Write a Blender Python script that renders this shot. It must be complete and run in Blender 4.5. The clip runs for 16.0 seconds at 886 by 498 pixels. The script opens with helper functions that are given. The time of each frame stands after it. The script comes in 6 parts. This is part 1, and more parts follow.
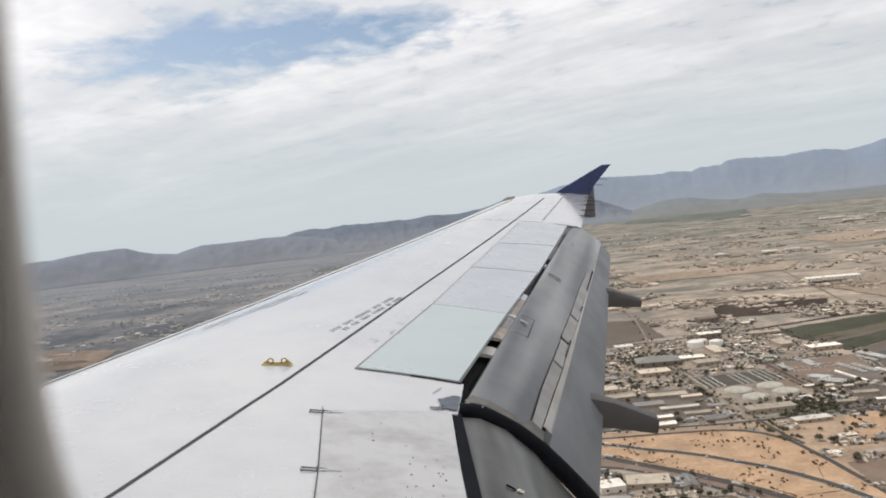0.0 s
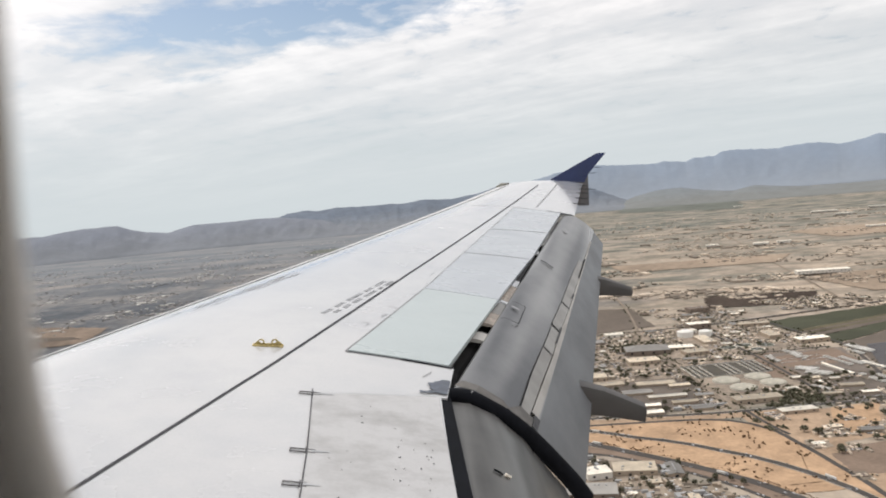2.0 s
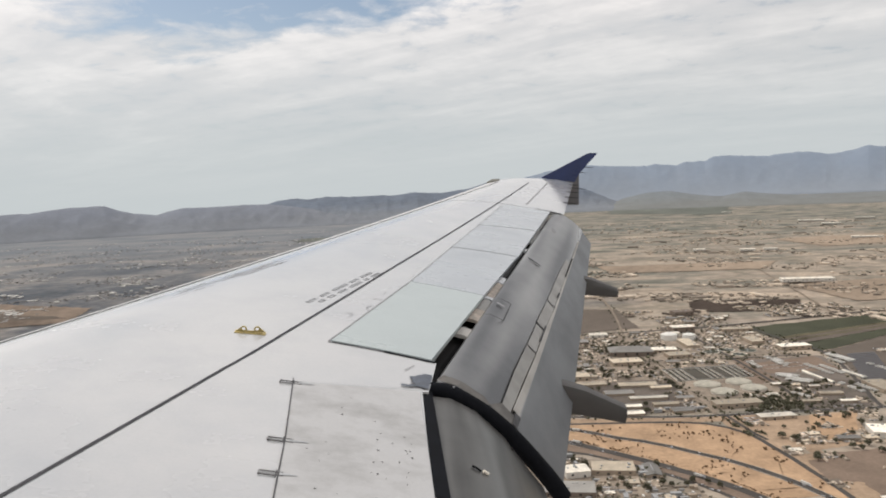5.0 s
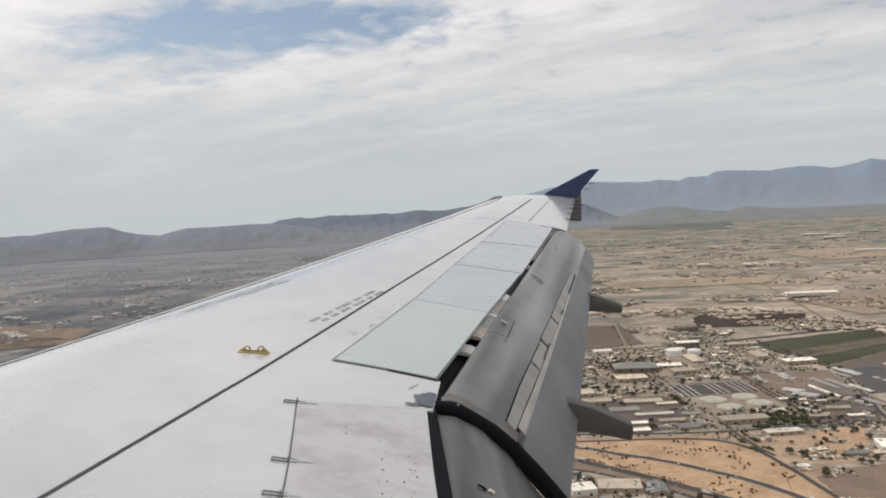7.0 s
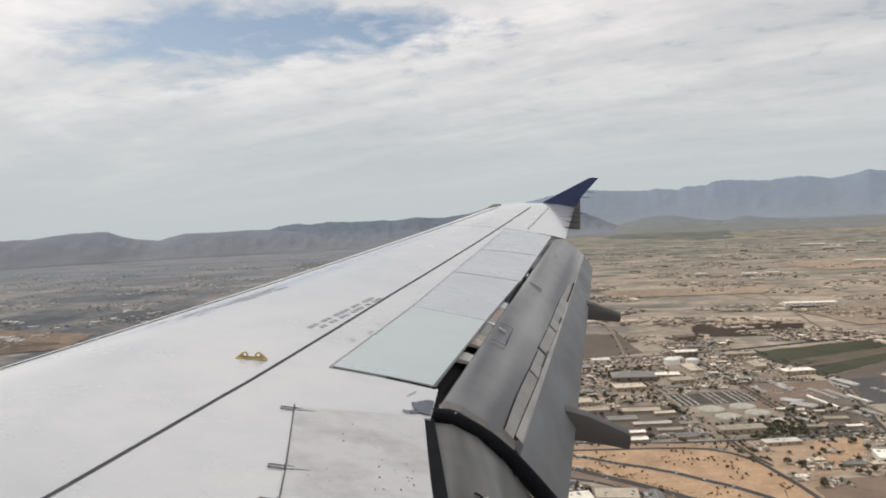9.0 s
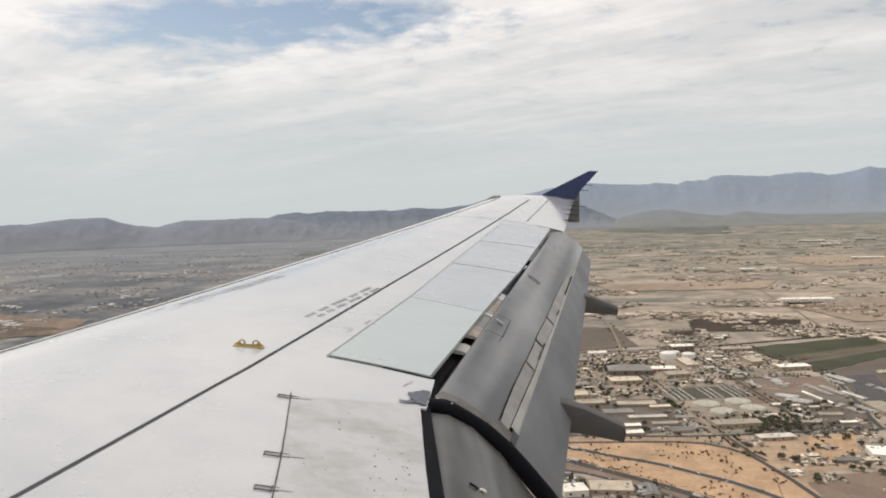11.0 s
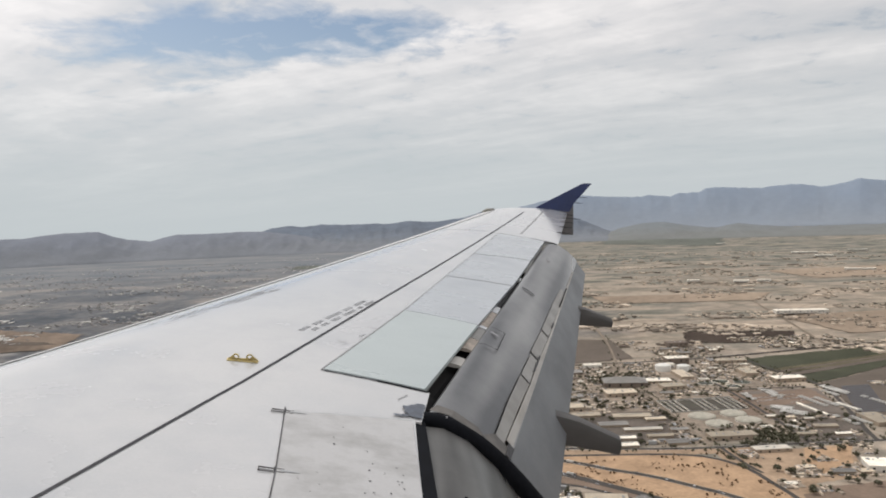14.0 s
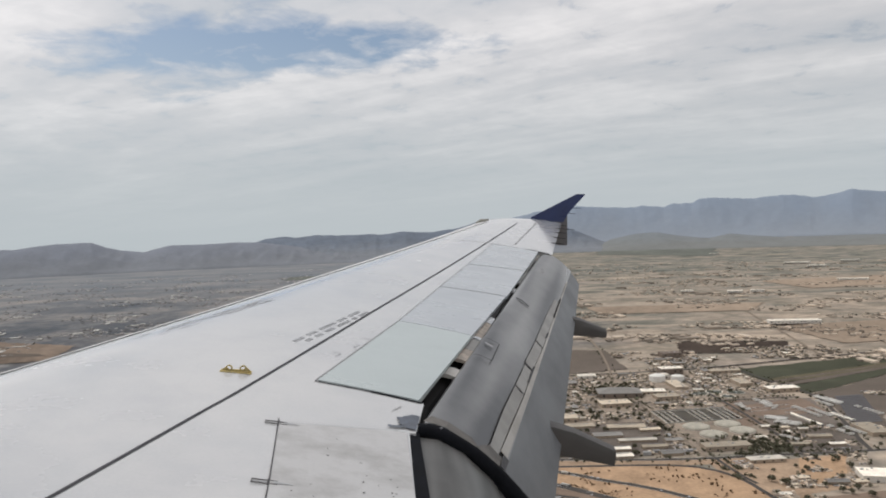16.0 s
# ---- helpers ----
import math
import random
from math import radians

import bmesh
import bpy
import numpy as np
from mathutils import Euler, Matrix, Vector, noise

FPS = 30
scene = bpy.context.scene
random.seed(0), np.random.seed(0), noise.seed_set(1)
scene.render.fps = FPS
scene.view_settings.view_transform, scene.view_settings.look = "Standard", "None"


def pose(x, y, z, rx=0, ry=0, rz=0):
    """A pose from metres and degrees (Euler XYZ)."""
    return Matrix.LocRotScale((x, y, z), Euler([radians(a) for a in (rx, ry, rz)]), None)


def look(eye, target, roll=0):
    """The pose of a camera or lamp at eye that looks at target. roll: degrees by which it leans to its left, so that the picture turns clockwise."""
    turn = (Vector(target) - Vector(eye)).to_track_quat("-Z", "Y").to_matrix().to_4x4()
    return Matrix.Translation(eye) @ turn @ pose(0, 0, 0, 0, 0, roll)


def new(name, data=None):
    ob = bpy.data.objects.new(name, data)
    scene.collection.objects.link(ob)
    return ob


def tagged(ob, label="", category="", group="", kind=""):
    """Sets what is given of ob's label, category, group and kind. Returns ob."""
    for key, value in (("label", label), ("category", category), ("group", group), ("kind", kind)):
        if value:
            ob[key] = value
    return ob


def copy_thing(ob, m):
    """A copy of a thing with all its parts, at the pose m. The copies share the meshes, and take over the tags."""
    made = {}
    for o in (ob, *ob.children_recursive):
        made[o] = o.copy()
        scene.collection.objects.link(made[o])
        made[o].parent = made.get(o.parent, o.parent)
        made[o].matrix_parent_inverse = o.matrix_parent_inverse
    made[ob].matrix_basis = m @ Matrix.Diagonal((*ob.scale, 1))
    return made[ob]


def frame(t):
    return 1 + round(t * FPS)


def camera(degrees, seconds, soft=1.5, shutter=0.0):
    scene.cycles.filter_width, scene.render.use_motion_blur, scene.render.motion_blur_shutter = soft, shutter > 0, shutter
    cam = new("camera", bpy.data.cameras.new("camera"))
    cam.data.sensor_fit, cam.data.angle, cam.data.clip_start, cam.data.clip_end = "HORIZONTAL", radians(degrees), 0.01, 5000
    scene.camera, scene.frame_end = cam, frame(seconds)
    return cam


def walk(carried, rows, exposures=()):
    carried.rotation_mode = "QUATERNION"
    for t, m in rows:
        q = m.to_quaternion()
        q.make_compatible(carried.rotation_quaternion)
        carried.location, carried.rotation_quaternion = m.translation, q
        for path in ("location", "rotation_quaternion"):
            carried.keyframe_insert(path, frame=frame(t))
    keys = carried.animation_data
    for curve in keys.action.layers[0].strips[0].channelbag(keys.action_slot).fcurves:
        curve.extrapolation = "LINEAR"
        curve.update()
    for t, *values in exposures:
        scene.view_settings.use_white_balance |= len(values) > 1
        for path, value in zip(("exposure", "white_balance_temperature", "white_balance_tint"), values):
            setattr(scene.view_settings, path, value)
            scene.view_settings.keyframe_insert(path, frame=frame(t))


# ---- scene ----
cam = camera(61.21, 16.0, soft=1.85)
cam.data.dof.use_dof, cam.data.dof.focus_distance, cam.data.dof.aperture_fstop = True, 9.0, 5.6      # the near window edge is out of focus
PATH = [
    (0.0, pose(0.0178, -0.0570, 420.0043, 87.471, 6.208, 1.041)),
    (0.5, pose(0.0155, -0.0573, 420.0040, 87.024, 5.324, 1.025)),
    (1.0, pose(0.0143, -0.0571, 420.0042, 86.833, 4.997, 0.928)),
    (1.5, pose(0.0152, -0.0568, 420.0045, 86.974, 5.320, 0.736)),
    (2.0, pose(0.0174, -0.0572, 420.0041, 86.267, 4.926, 0.560)),
    (2.5, pose(0.0252, -0.0345, 420.0037, 86.482, 3.479, -0.454)),
    (3.0, pose(0.0257, -0.0342, 420.0041, 86.401, 3.740, -1.365)),
    (3.5, pose(0.0253, -0.0344, 420.0038, 85.379, 3.924, -0.374)),
    (4.0, pose(0.0252, -0.0345, 420.0036, 85.205, 2.321, -0.245)),
    (6.5, pose(0.0255, -0.0343, 420.0039, 87.007, 3.095, 0.030)),
    (7.0, pose(0.0254, -0.0343, 420.0039, 87.092, 3.124, 0.037)),
    (7.5, pose(0.0251, -0.0345, 420.0037, 86.785, 2.880, 0.018)),
    (8.0, pose(0.0254, -0.0342, 420.0039, 86.756, 3.108, -0.026)),
    (8.5, pose(0.0258, -0.0341, 420.0040, 87.271, 2.790, -0.047)),
    (9.0, pose(0.0258, -0.0341, 420.0040, 87.651, 2.699, -0.039)),
    (11.5, pose(0.0256, -0.0343, 420.0039, 86.870, 1.728, -0.123)),
    (12.0, pose(0.0254, -0.0344, 420.0038, 87.110, 1.848, -0.252)),
    (12.5, pose(0.0254, -0.0343, 420.0039, 86.840, 1.887, -0.332)),
    (13.0, pose(0.0250, -0.0346, 420.0035, 87.069, 1.752, -0.390)),
    (13.5, pose(0.0256, -0.0343, 420.0039, 87.537, 1.810, -0.408)),
    (14.0, pose(0.0255, -0.0343, 420.0040, 87.927, 2.046, -0.556)),
    (14.5, pose(0.0255, -0.0343, 420.0039, 88.042, 1.741, -0.641)),
    (15.0, pose(0.0252, -0.0345, 420.0036, 88.454, 1.738, -0.799)),
    (15.5, pose(0.0252, -0.0345, 420.0037, 88.568, 1.973, -0.961)),
    (16.0, pose(0.0253, -0.0345, 420.0036, 88.722, 2.075, -1.005)),
]
EXPOSURES = [(0.0, 0.15, 6490, 10), (1.0, 0.18, 6540, 10), (2.0, 0.25, 6590, 10), (2.5, 0.16, 6650, 10), (3.0, -0.08, 6590, 10), (3.5, 0.06, 6690, 10), (4.2, 0.06, 6690, 10), (6.5, 0.0, 6640, 10), (8.0, -0.06, 6590, 10),
             (9.0, -0.02, 6640, 10), (11.5, 0.13, 6790, 10), (12.5, 0.12, 6790, 10), (13.5, 0.05, 6640, 10), (14.5, -0.04, 6570, 10), (16.0, -0.13, 6490, 10)]
walk(cam, PATH, EXPOSURES)

# ---- sky and sun ----
SUN_AZ, SUN_EL = radians(-50), radians(52)      # azimuth from +y towards +x


def link(nt, a, b):
    nt.links.new(a, b)


def math_node(nt, op, a, b=None, c=None):
    n = nt.nodes.new("ShaderNodeMath")
    n.operation = op
    for i, v in enumerate((a, b, c)):
        if v is None:
            continue
        if isinstance(v, (int, float)):
            n.inputs[i].default_value = v
        else:
            nt.links.new(v, n.inputs[i])
    return n.outputs[0]


def mix_rgb(nt, fac, a, b, blend="MIX"):
    n = nt.nodes.new("ShaderNodeMix")
    n.data_type, n.blend_type = "RGBA", blend
    for sock, v in ((n.inputs[0], fac), (n.inputs[6], a), (n.inputs[7], b)):
        if isinstance(v, (int, float)):
            sock.default_value = v
        elif isinstance(v, tuple):
            sock.default_value = (*v, 1) if len(v) == 3 else v
        else:
            nt.links.new(v, sock)
    return n.outputs[2]


def ramp(nt, fac, stops):
    n = nt.nodes.new("ShaderNodeValToRGB")
    el = n.color_ramp.elements
    while len(el) < len(stops):
        el.new(0.5)
    for e, (pos, col) in zip(el, stops):
        e.position = pos
        e.color = (*col, 1) if isinstance(col, tuple) else (col, col, col, 1)
    nt.links.new(fac, n.inputs[0])
    return n.outputs[0]


def fbm(nt, vec, scale, detail=5, rough=0.55, distort=0.0):
    n = nt.nodes.new("ShaderNodeTexNoise")
    n.inputs["Scale"].default_value, n.inputs["Detail"].default_value = scale, detail
    n.inputs["Roughness"].default_value, n.inputs["Distortion"].default_value = rough, distort
    if vec is not None:
        nt.links.new(vec, n.inputs["Vector"])
    return n.outputs["Fac"]


def mapping(nt, vec, scale=(1, 1, 1), rot=(0, 0, 0), loc=(0, 0, 0)):
    n = nt.nodes.new("ShaderNodeMapping")
    n.inputs["Scale"].default_value, n.inputs["Rotation"].default_value, n.inputs["Location"].default_value = scale, rot, loc
    nt.links.new(vec, n.inputs["Vector"])
    return n.outputs[0]


def build_world():
    world = bpy.data.worlds.new("sky")
    scene.world = world
    world.use_nodes = True
    nt = world.node_tree
    nt.nodes.clear()
    out = nt.nodes.new("ShaderNodeOutputWorld")
    sky = nt.nodes.new("ShaderNodeTexSky")
    sky.sky_type, sky.sun_disc = "NISHITA", False
    sky.sun_elevation, sky.sun_rotation = SUN_EL, SUN_AZ
    sky.air_density, sky.dust_density = 1.0, 1.5
    tc = nt.nodes.new("ShaderNodeTexCoord")
    sep = nt.nodes.new("ShaderNodeSeparateXYZ")
    link(nt, tc.outputs["Generated"], sep.inputs[0])
    # the cloud deck: directions spread over a flat layer
    z = math_node(nt, "MAXIMUM", sep.outputs[2], 0.0)
    den = math_node(nt, "ADD", z, 0.12)
    px = math_node(nt, "DIVIDE", sep.outputs[0], den)
    py = math_node(nt, "DIVIDE", sep.outputs[1], den)
    comb = nt.nodes.new("ShaderNodeCombineXYZ")
    link(nt, px, comb.inputs[0])
    link(nt, py, comb.inputs[1])
    # the streaks of the deck run along u, across v
    u = math_node(nt, "SUBTRACT", math_node(nt, "MULTIPLY", px, 0.85), math_node(nt, "MULTIPLY", py, 0.52))
    w = math_node(nt, "ADD", math_node(nt, "MULTIPLY", px, 0.52), math_node(nt, "MULTIPLY", py, 0.85))
    deck = nt.nodes.new("ShaderNodeCombineXYZ")
    link(nt, u, deck.inputs[0])
    link(nt, w, deck.inputs[1])
    broad = fbm(nt, mapping(nt, deck.outputs[0], (0.55, 1.5, 1), (0, 0, 0), (3.2, 1.1, 0)), 1.0, 4, 0.52, 0.5)
    fine = fbm(nt, mapping(nt, deck.outputs[0], (1.0, 2.9, 1), (0, 0, 0.06)), 1.2, 4, 0.5, 0.8)
    puffs = fbm(nt, comb.outputs[0], 5.6, 8, 0.60, 0.3)
    # a broken stretch of the deck where blue shows, and a thin place beside it
    def opening(cu, cw, ax, ay, long, wide):
        du, dw = math_node(nt, "ADD", u, -cu), math_node(nt, "ADD", w, -cw)
        a = math_node(nt, "ADD", math_node(nt, "MULTIPLY", du, ax / long), math_node(nt, "MULTIPLY", dw, ay / long))
        b = math_node(nt, "ADD", math_node(nt, "MULTIPLY", du, -ay / wide), math_node(nt, "MULTIPLY", dw, ax / wide))
        dd = math_node(nt, "SQRT", math_node(nt, "ADD", math_node(nt, "MULTIPLY", a, a), math_node(nt, "MULTIPLY", b, b)))
        return ramp(nt, dd, [(0.0, 1.0), (0.5, 0.8), (1.0, 0.0)])

    gap = math_node(nt, "ADD", opening(-1.86, 1.96, 0.80, 0.60, 0.95, 0.36), math_node(nt, "MULTIPLY", opening(-2.42, 2.14, 0.97, 0.24, 0.45, 0.16), 0.45))
    cover = math_node(nt, "MULTIPLY_ADD", math_node(nt, "SUBTRACT", broad, 0.5), 0.75, 0.86)
    cover = math_node(nt, "MULTIPLY_ADD", math_node(nt, "SUBTRACT", fine, 0.5), 0.25, cover)
    cover = math_node(nt, "MULTIPLY_ADD", math_node(nt, "SUBTRACT", puffs, 0.5), 1.75, cover)
    cover = math_node(nt, "MULTIPLY_ADD", gap, -0.84, cover)
    dens = ramp(nt, cover, [(0.08, 0.0), (0.70, 1.0)])
    tone = math_node(nt, "ADD", math_node(nt, "MULTIPLY", broad, 0.64), math_node(nt, "MULTIPLY", fine, 0.16))
    tone = math_node(nt, "ADD", tone, math_node(nt, "MULTIPLY", puffs, 0.20))
    shade = ramp(nt, tone, [(0.36, (0.572, 0.606, 0.652)), (0.50, (0.735, 0.736, 0.757)), (0.63, (0.98, 0.957, 0.958))])
    # the deck is brighter towards the sun
    near_sun = nt.nodes.new("ShaderNodeVectorMath")
    near_sun.operation = "DOT_PRODUCT"
    link(nt, tc.outputs["Generated"], near_sun.inputs[0])
    near_sun.inputs[1].default_value = (math.sin(SUN_AZ) * math.cos(SUN_EL), math.cos(SUN_AZ) * math.cos(SUN_EL), math.sin(SUN_EL))
    glow = ramp(nt, near_sun.outputs["Value"], [(0.30, 0.90), (0.85, 1.08)])
    shade = mix_rgb(nt, 1.0, shade, glow, "MULTIPLY")
    skyblue = mix_rgb(nt, 1.0, sky.outputs[0], (0.084, 0.086, 0.086), "MULTIPLY")
    col = mix_rgb(nt, dens, skyblue, shade)
    # pale haze low in the sky
    haze = ramp(nt, z, [(0.0, 1.0), (0.07, 0.84), (0.14, 0.45), (0.22, 0.08), (0.28, 0.0)])
    col = mix_rgb(nt, haze, col, (0.541, 0.591, 0.616))
    bg = nt.nodes.new("ShaderNodeBackground")
    link(nt, col, bg.inputs[0])
    bg.inputs[1].default_value = 1.0
    link(nt, bg.outputs[0], out.inputs[0])


build_world()
sun = new("sun", bpy.data.lights.new("sun", "SUN"))
sun.data.energy, sun.data.angle, sun.data.color = 1.5, radians(6), (1.0, 0.95, 0.88)
sun_dir = Vector((math.sin(SUN_AZ) * math.cos(SUN_EL), math.cos(SUN_AZ) * math.cos(SUN_EL), math.sin(SUN_EL)))
sun.matrix_world = look((0, 0, 900), Vector((0, 0, 900)) - sun_dir)


# ---- materials ----
def material(name, base, rough=0.6, metal=0.0, spread=0.12, scale=3.0, fine=40.0, bump=0.0, coords="Object", spec=0.5, random_tint=0.0):
    """Paint or stuff with colour that varies at two scales."""
    m = bpy.data.materials.new(name)
    m.use_nodes = True
    nt = m.node_tree
    bsdf = nt.nodes["Principled BSDF"]
    tc = nt.nodes.new("ShaderNodeTexCoord")
    v = tc.outputs[coords]
    a, b = fbm(nt, v, scale, 4), fbm(nt, v, fine, 3)
    both = math_node(nt, "ADD", math_node(nt, "MULTIPLY", a, 0.65), math_node(nt, "MULTIPLY", b, 0.35))
    lo = tuple(c * (1 - spread) for c in base)
    hi = tuple(min(1.0, c * (1 + spread)) for c in base)
    col = ramp(nt, both, [(0.32, lo), (0.68, hi)])
    if random_tint:
        info = nt.nodes.new("ShaderNodeObjectInfo")
        geo = nt.nodes.new("ShaderNodeNewGeometry")
        r = math_node(nt, "FRACT", math_node(nt, "ADD", info.outputs["Random"], geo.outputs["Random Per Island"]))
        col = mix_rgb(nt, 1.0, col, ramp(nt, r, [(0.0, 1 - random_tint), (1.0, 1 + random_tint)]), "MULTIPLY")
    link(nt, col, bsdf.inputs["Base Color"])
    link(nt, ramp(nt, both, [(0.3, max(0.02, rough - 0.08)), (0.7, min(1.0, rough + 0.08))]), bsdf.inputs["Roughness"])
    bsdf.inputs["Metallic"].default_value = metal
    bsdf.inputs["Specular IOR Level"].default_value = spec
    if bump:
        bn = nt.nodes.new("ShaderNodeBump")
        bn.inputs["Strength"].default_value, bn.inputs["Distance"].default_value = bump, 0.01
        link(nt, both, bn.inputs["Height"])
        link(nt, bn.outputs[0], bsdf.inputs["Normal"])
    return m


def streaked(name, base, mottle, rough, metal, amount, stretch=(1.2, 2.4, 1), spots=0.0, blotch=0.4, sweep=0.0, coat=0.0, detail=6):
    """Aircraft skin: paint or bare metal with a mottle drawn out along the airflow (the object's x): soiling, on the
    wing paint also cloud reflections.
    """
    m = bpy.data.materials.new(name)
    m.use_nodes = True
    nt = m.node_tree
    bsdf = nt.nodes["Principled BSDF"]
    tc = nt.nodes.new("ShaderNodeTexCoord")
    v = tc.outputs["Object"]
    streak = fbm(nt, mapping(nt, mapping(nt, v, (1, 1, 1), (0, 0, radians(sweep))), stretch), 1.0, detail, 0.6)
    blot = fbm(nt, v, 2.3, 5, 0.6)
    grain = fbm(nt, v, 60, 2)
    mask = ramp(nt, math_node(nt, "ADD", math_node(nt, "MULTIPLY", streak, 1 - blotch), math_node(nt, "MULTIPLY", blot, blotch)),
                [(0.46, 0.0), (0.66, 1.0)])
    mask = math_node(nt, "MULTIPLY", mask, amount)
    col = mix_rgb(nt, mask, base, mottle)
    if spots:
        vor = nt.nodes.new("ShaderNodeTexVoronoi")
        vor.inputs["Scale"].default_value = 9
        link(nt, v, vor.inputs["Vector"])
        sp = ramp(nt, math_node(nt, "ADD", vor.outputs["Distance"], math_node(nt, "MULTIPLY", grain, 0.06)), [(0.07, 1.0), (0.11, 0.0)])
        sp = math_node(nt, "MULTIPLY", sp, math_node(nt, "MULTIPLY", ramp(nt, blot, [(0.48, 0.0), (0.6, 1.0)]), spots))
        col = mix_rgb(nt, sp, col, (0.10, 0.095, 0.09))
    col = mix_rgb(nt, 0.025, col, ramp(nt, grain, [(0.3, 0.0), (0.7, 1.0)]), "OVERLAY")
    link(nt, col, bsdf.inputs["Base Color"])
    link(nt, ramp(nt, streak, [(0.3, rough - 0.06), (0.7, rough + 0.12)]), bsdf.inputs["Roughness"])
    bsdf.inputs["Metallic"].default_value = metal
    bsdf.inputs["Coat Weight"].default_value, bsdf.inputs["Coat Roughness"].default_value = coat, 0.11
    bn = nt.nodes.new("ShaderNodeBump")
    bn.inputs["Strength"].default_value, bn.inputs["Distance"].default_value = 0.16, 0.02
    link(nt, fbm(nt, v, 1.1, 2), bn.inputs["Height"])
    link(nt, bn.outputs[0], bsdf.inputs["Normal"])
    return m


# the wing's bluish second tone puts soft cloud reflections into its colour
WING_WHITE = streaked("wing_paint", (0.55, 0.551, 0.558), (0.43, 0.447, 0.475), 0.20, 0.0, 0.7, (0.45, 0.6, 1), coat=1.0)
SLAT_WHITE = streaked("slat_paint", (0.62, 0.62, 0.625), (0.53, 0.53, 0.54), 0.5, 0.0, 0.5, (0.6, 2, 1))
SPOILER_PALE = streaked("pale_spoiler_paint", (0.48, 0.535, 0.54), (0.42, 0.47, 0.48), 0.28, 0.0, 0.4)
SPOILER_WHITE = streaked("spoiler_paint", (0.45, 0.482, 0.515), (0.37, 0.40, 0.435), 0.26, 0.0, 0.8, coat=0.5)
PANEL_WORN = streaked("worn_panel_paint", (0.515, 0.512, 0.515), (0.36, 0.355, 0.352), 0.42, 0.0, 1.0, (3.2, 5.0, 1), 0.8, detail=4)
FLAP_GREY = streaked("flap_paint", (0.335, 0.334, 0.332), (0.125, 0.129, 0.138), 0.26, 0.82, 0.95, (3.0, 0.16, 0.8), 0.0, 0.16, 18.3, detail=1.3)
FLAP_LIGHT = streaked("flap_strip_paint", (0.345, 0.334, 0.315), (0.255, 0.246, 0.232), 0.40, 0.2, 0.9, (3, 3, 3))
FLAP_SOILED = streaked("soiled_flap_paint", (0.17, 0.158, 0.145), (0.09, 0.085, 0.08), 0.5, 0.1, 0.9, (6, 6, 6))
FLAP_PALE = streaked("flap_edge_paint", (0.46, 0.44, 0.41), (0.33, 0.31, 0.28), 0.45, 0.05, 0.8, (4, 1.2, 3))
INNER_GREY = streaked("inner_flap_paint", (0.175, 0.172, 0.165), (0.07, 0.069, 0.067), 0.32, 0.6, 0.9, (4.5, 0.35, 1.2), 0.0, 0.2, 2.0, detail=2.2)
TAB_GREY = streaked("flap_tab_paint", (0.165, 0.172, 0.182), (0.125, 0.13, 0.138), 0.42, 0.1, 0.6, (2, 1, 2))
FAIRING_GREY = streaked("fairing_paint", (0.085, 0.08, 0.077), (0.055, 0.051, 0.048), 0.5, 0.0, 0.7, (1, 1, 3))
BARE_METAL = streaked("bare_metal", (0.70, 0.71, 0.73), (0.58, 0.58, 0.60), 0.35, 0.15, 0.5)
BLACK_SEAL = material("black_rubber_seal", (0.011, 0.012, 0.015), 0.7, 0, 0.4, 6, spec=0.05)
SLOT_SHADE = material("slot_shade_black", (0.020, 0.019, 0.019), 0.7, 0, 0.5, 8, spec=0.1)
DARK_LINE = material("dark_sealant", (0.045, 0.045, 0.052), 0.6, 0, 0.3, 8, spec=0.2)
HINGE_GREY = material("worn_grey_paint", (0.19, 0.185, 0.185), 0.6, 0, 0.5, 30, 90, spec=0.2)
HINGE_DARK = material("worn_dark_paint", (0.085, 0.085, 0.09), 0.6, 0, 0.6, 30, 90, spec=0.2)
GREY_LINE = material("grey_sealant", (0.30, 0.30, 0.31), 0.6, 0, 0.3, 8)
CHIP_GREY = material("exposed_primer", (0.10, 0.115, 0.145), 0.5, 0, 0.4, 14)
YELLOW = material("yellow_paint", (0.54, 0.43, 0.18), 0.45, 0, 0.25, 40)
LOWER_FENCE = material("fence_grey_paint", (0.125, 0.122, 0.125), 0.5, 0, 0.25, 2)
FENCE_BLUE = material("blue_paint", (0.022, 0.036, 0.115), 0.32, 0, 0.25, 2)
RUB_GREY = material("rubbed_paint", (0.40, 0.405, 0.425), 0.5, 0, 0.3, 20)
FAINT_LINE = material("faint_sealant", (0.44, 0.45, 0.465), 0.5, 0, 0.2, 8)
STENCIL = material("stencil_paint", (0.30, 0.305, 0.325), 0.6, 0, 0.3, 20)
TAN_LINK = material("tan_composite", (0.47, 0.405, 0.345), 0.6, 0, 0.4, 12)
CABIN_GREY = material("cabin_plastic", (0.72, 0.69, 0.65), 0.6, 0, 0.06, 12, 200, 0.1)
LAMP_GLASS = material("lamp_cover", (0.27, 0.26, 0.22), 0.15, 0, 0.1, 12)


# ---- building helpers ----
def part(name, bm, mat, parent, label="", smooth=False):
    """Links a bmesh as one mesh object under a thing or a part."""
    bmesh.ops.recalc_face_normals(bm, faces=bm.faces)
    return part_raw(name, bm, mat, parent, label, smooth)


def part_raw(name, bm, mat, parent, label="", smooth=False):
    me = bpy.data.meshes.new(name)
    bm.to_mesh(me)
    bm.free()
    me.materials.append(mat)
    if smooth:
        me.polygons.foreach_set("use_smooth", [True] * len(me.polygons))
    ob = new(name, me)
    if parent is not None:
        ob.parent = parent
    if label:
        ob["label"] = label
    return ob


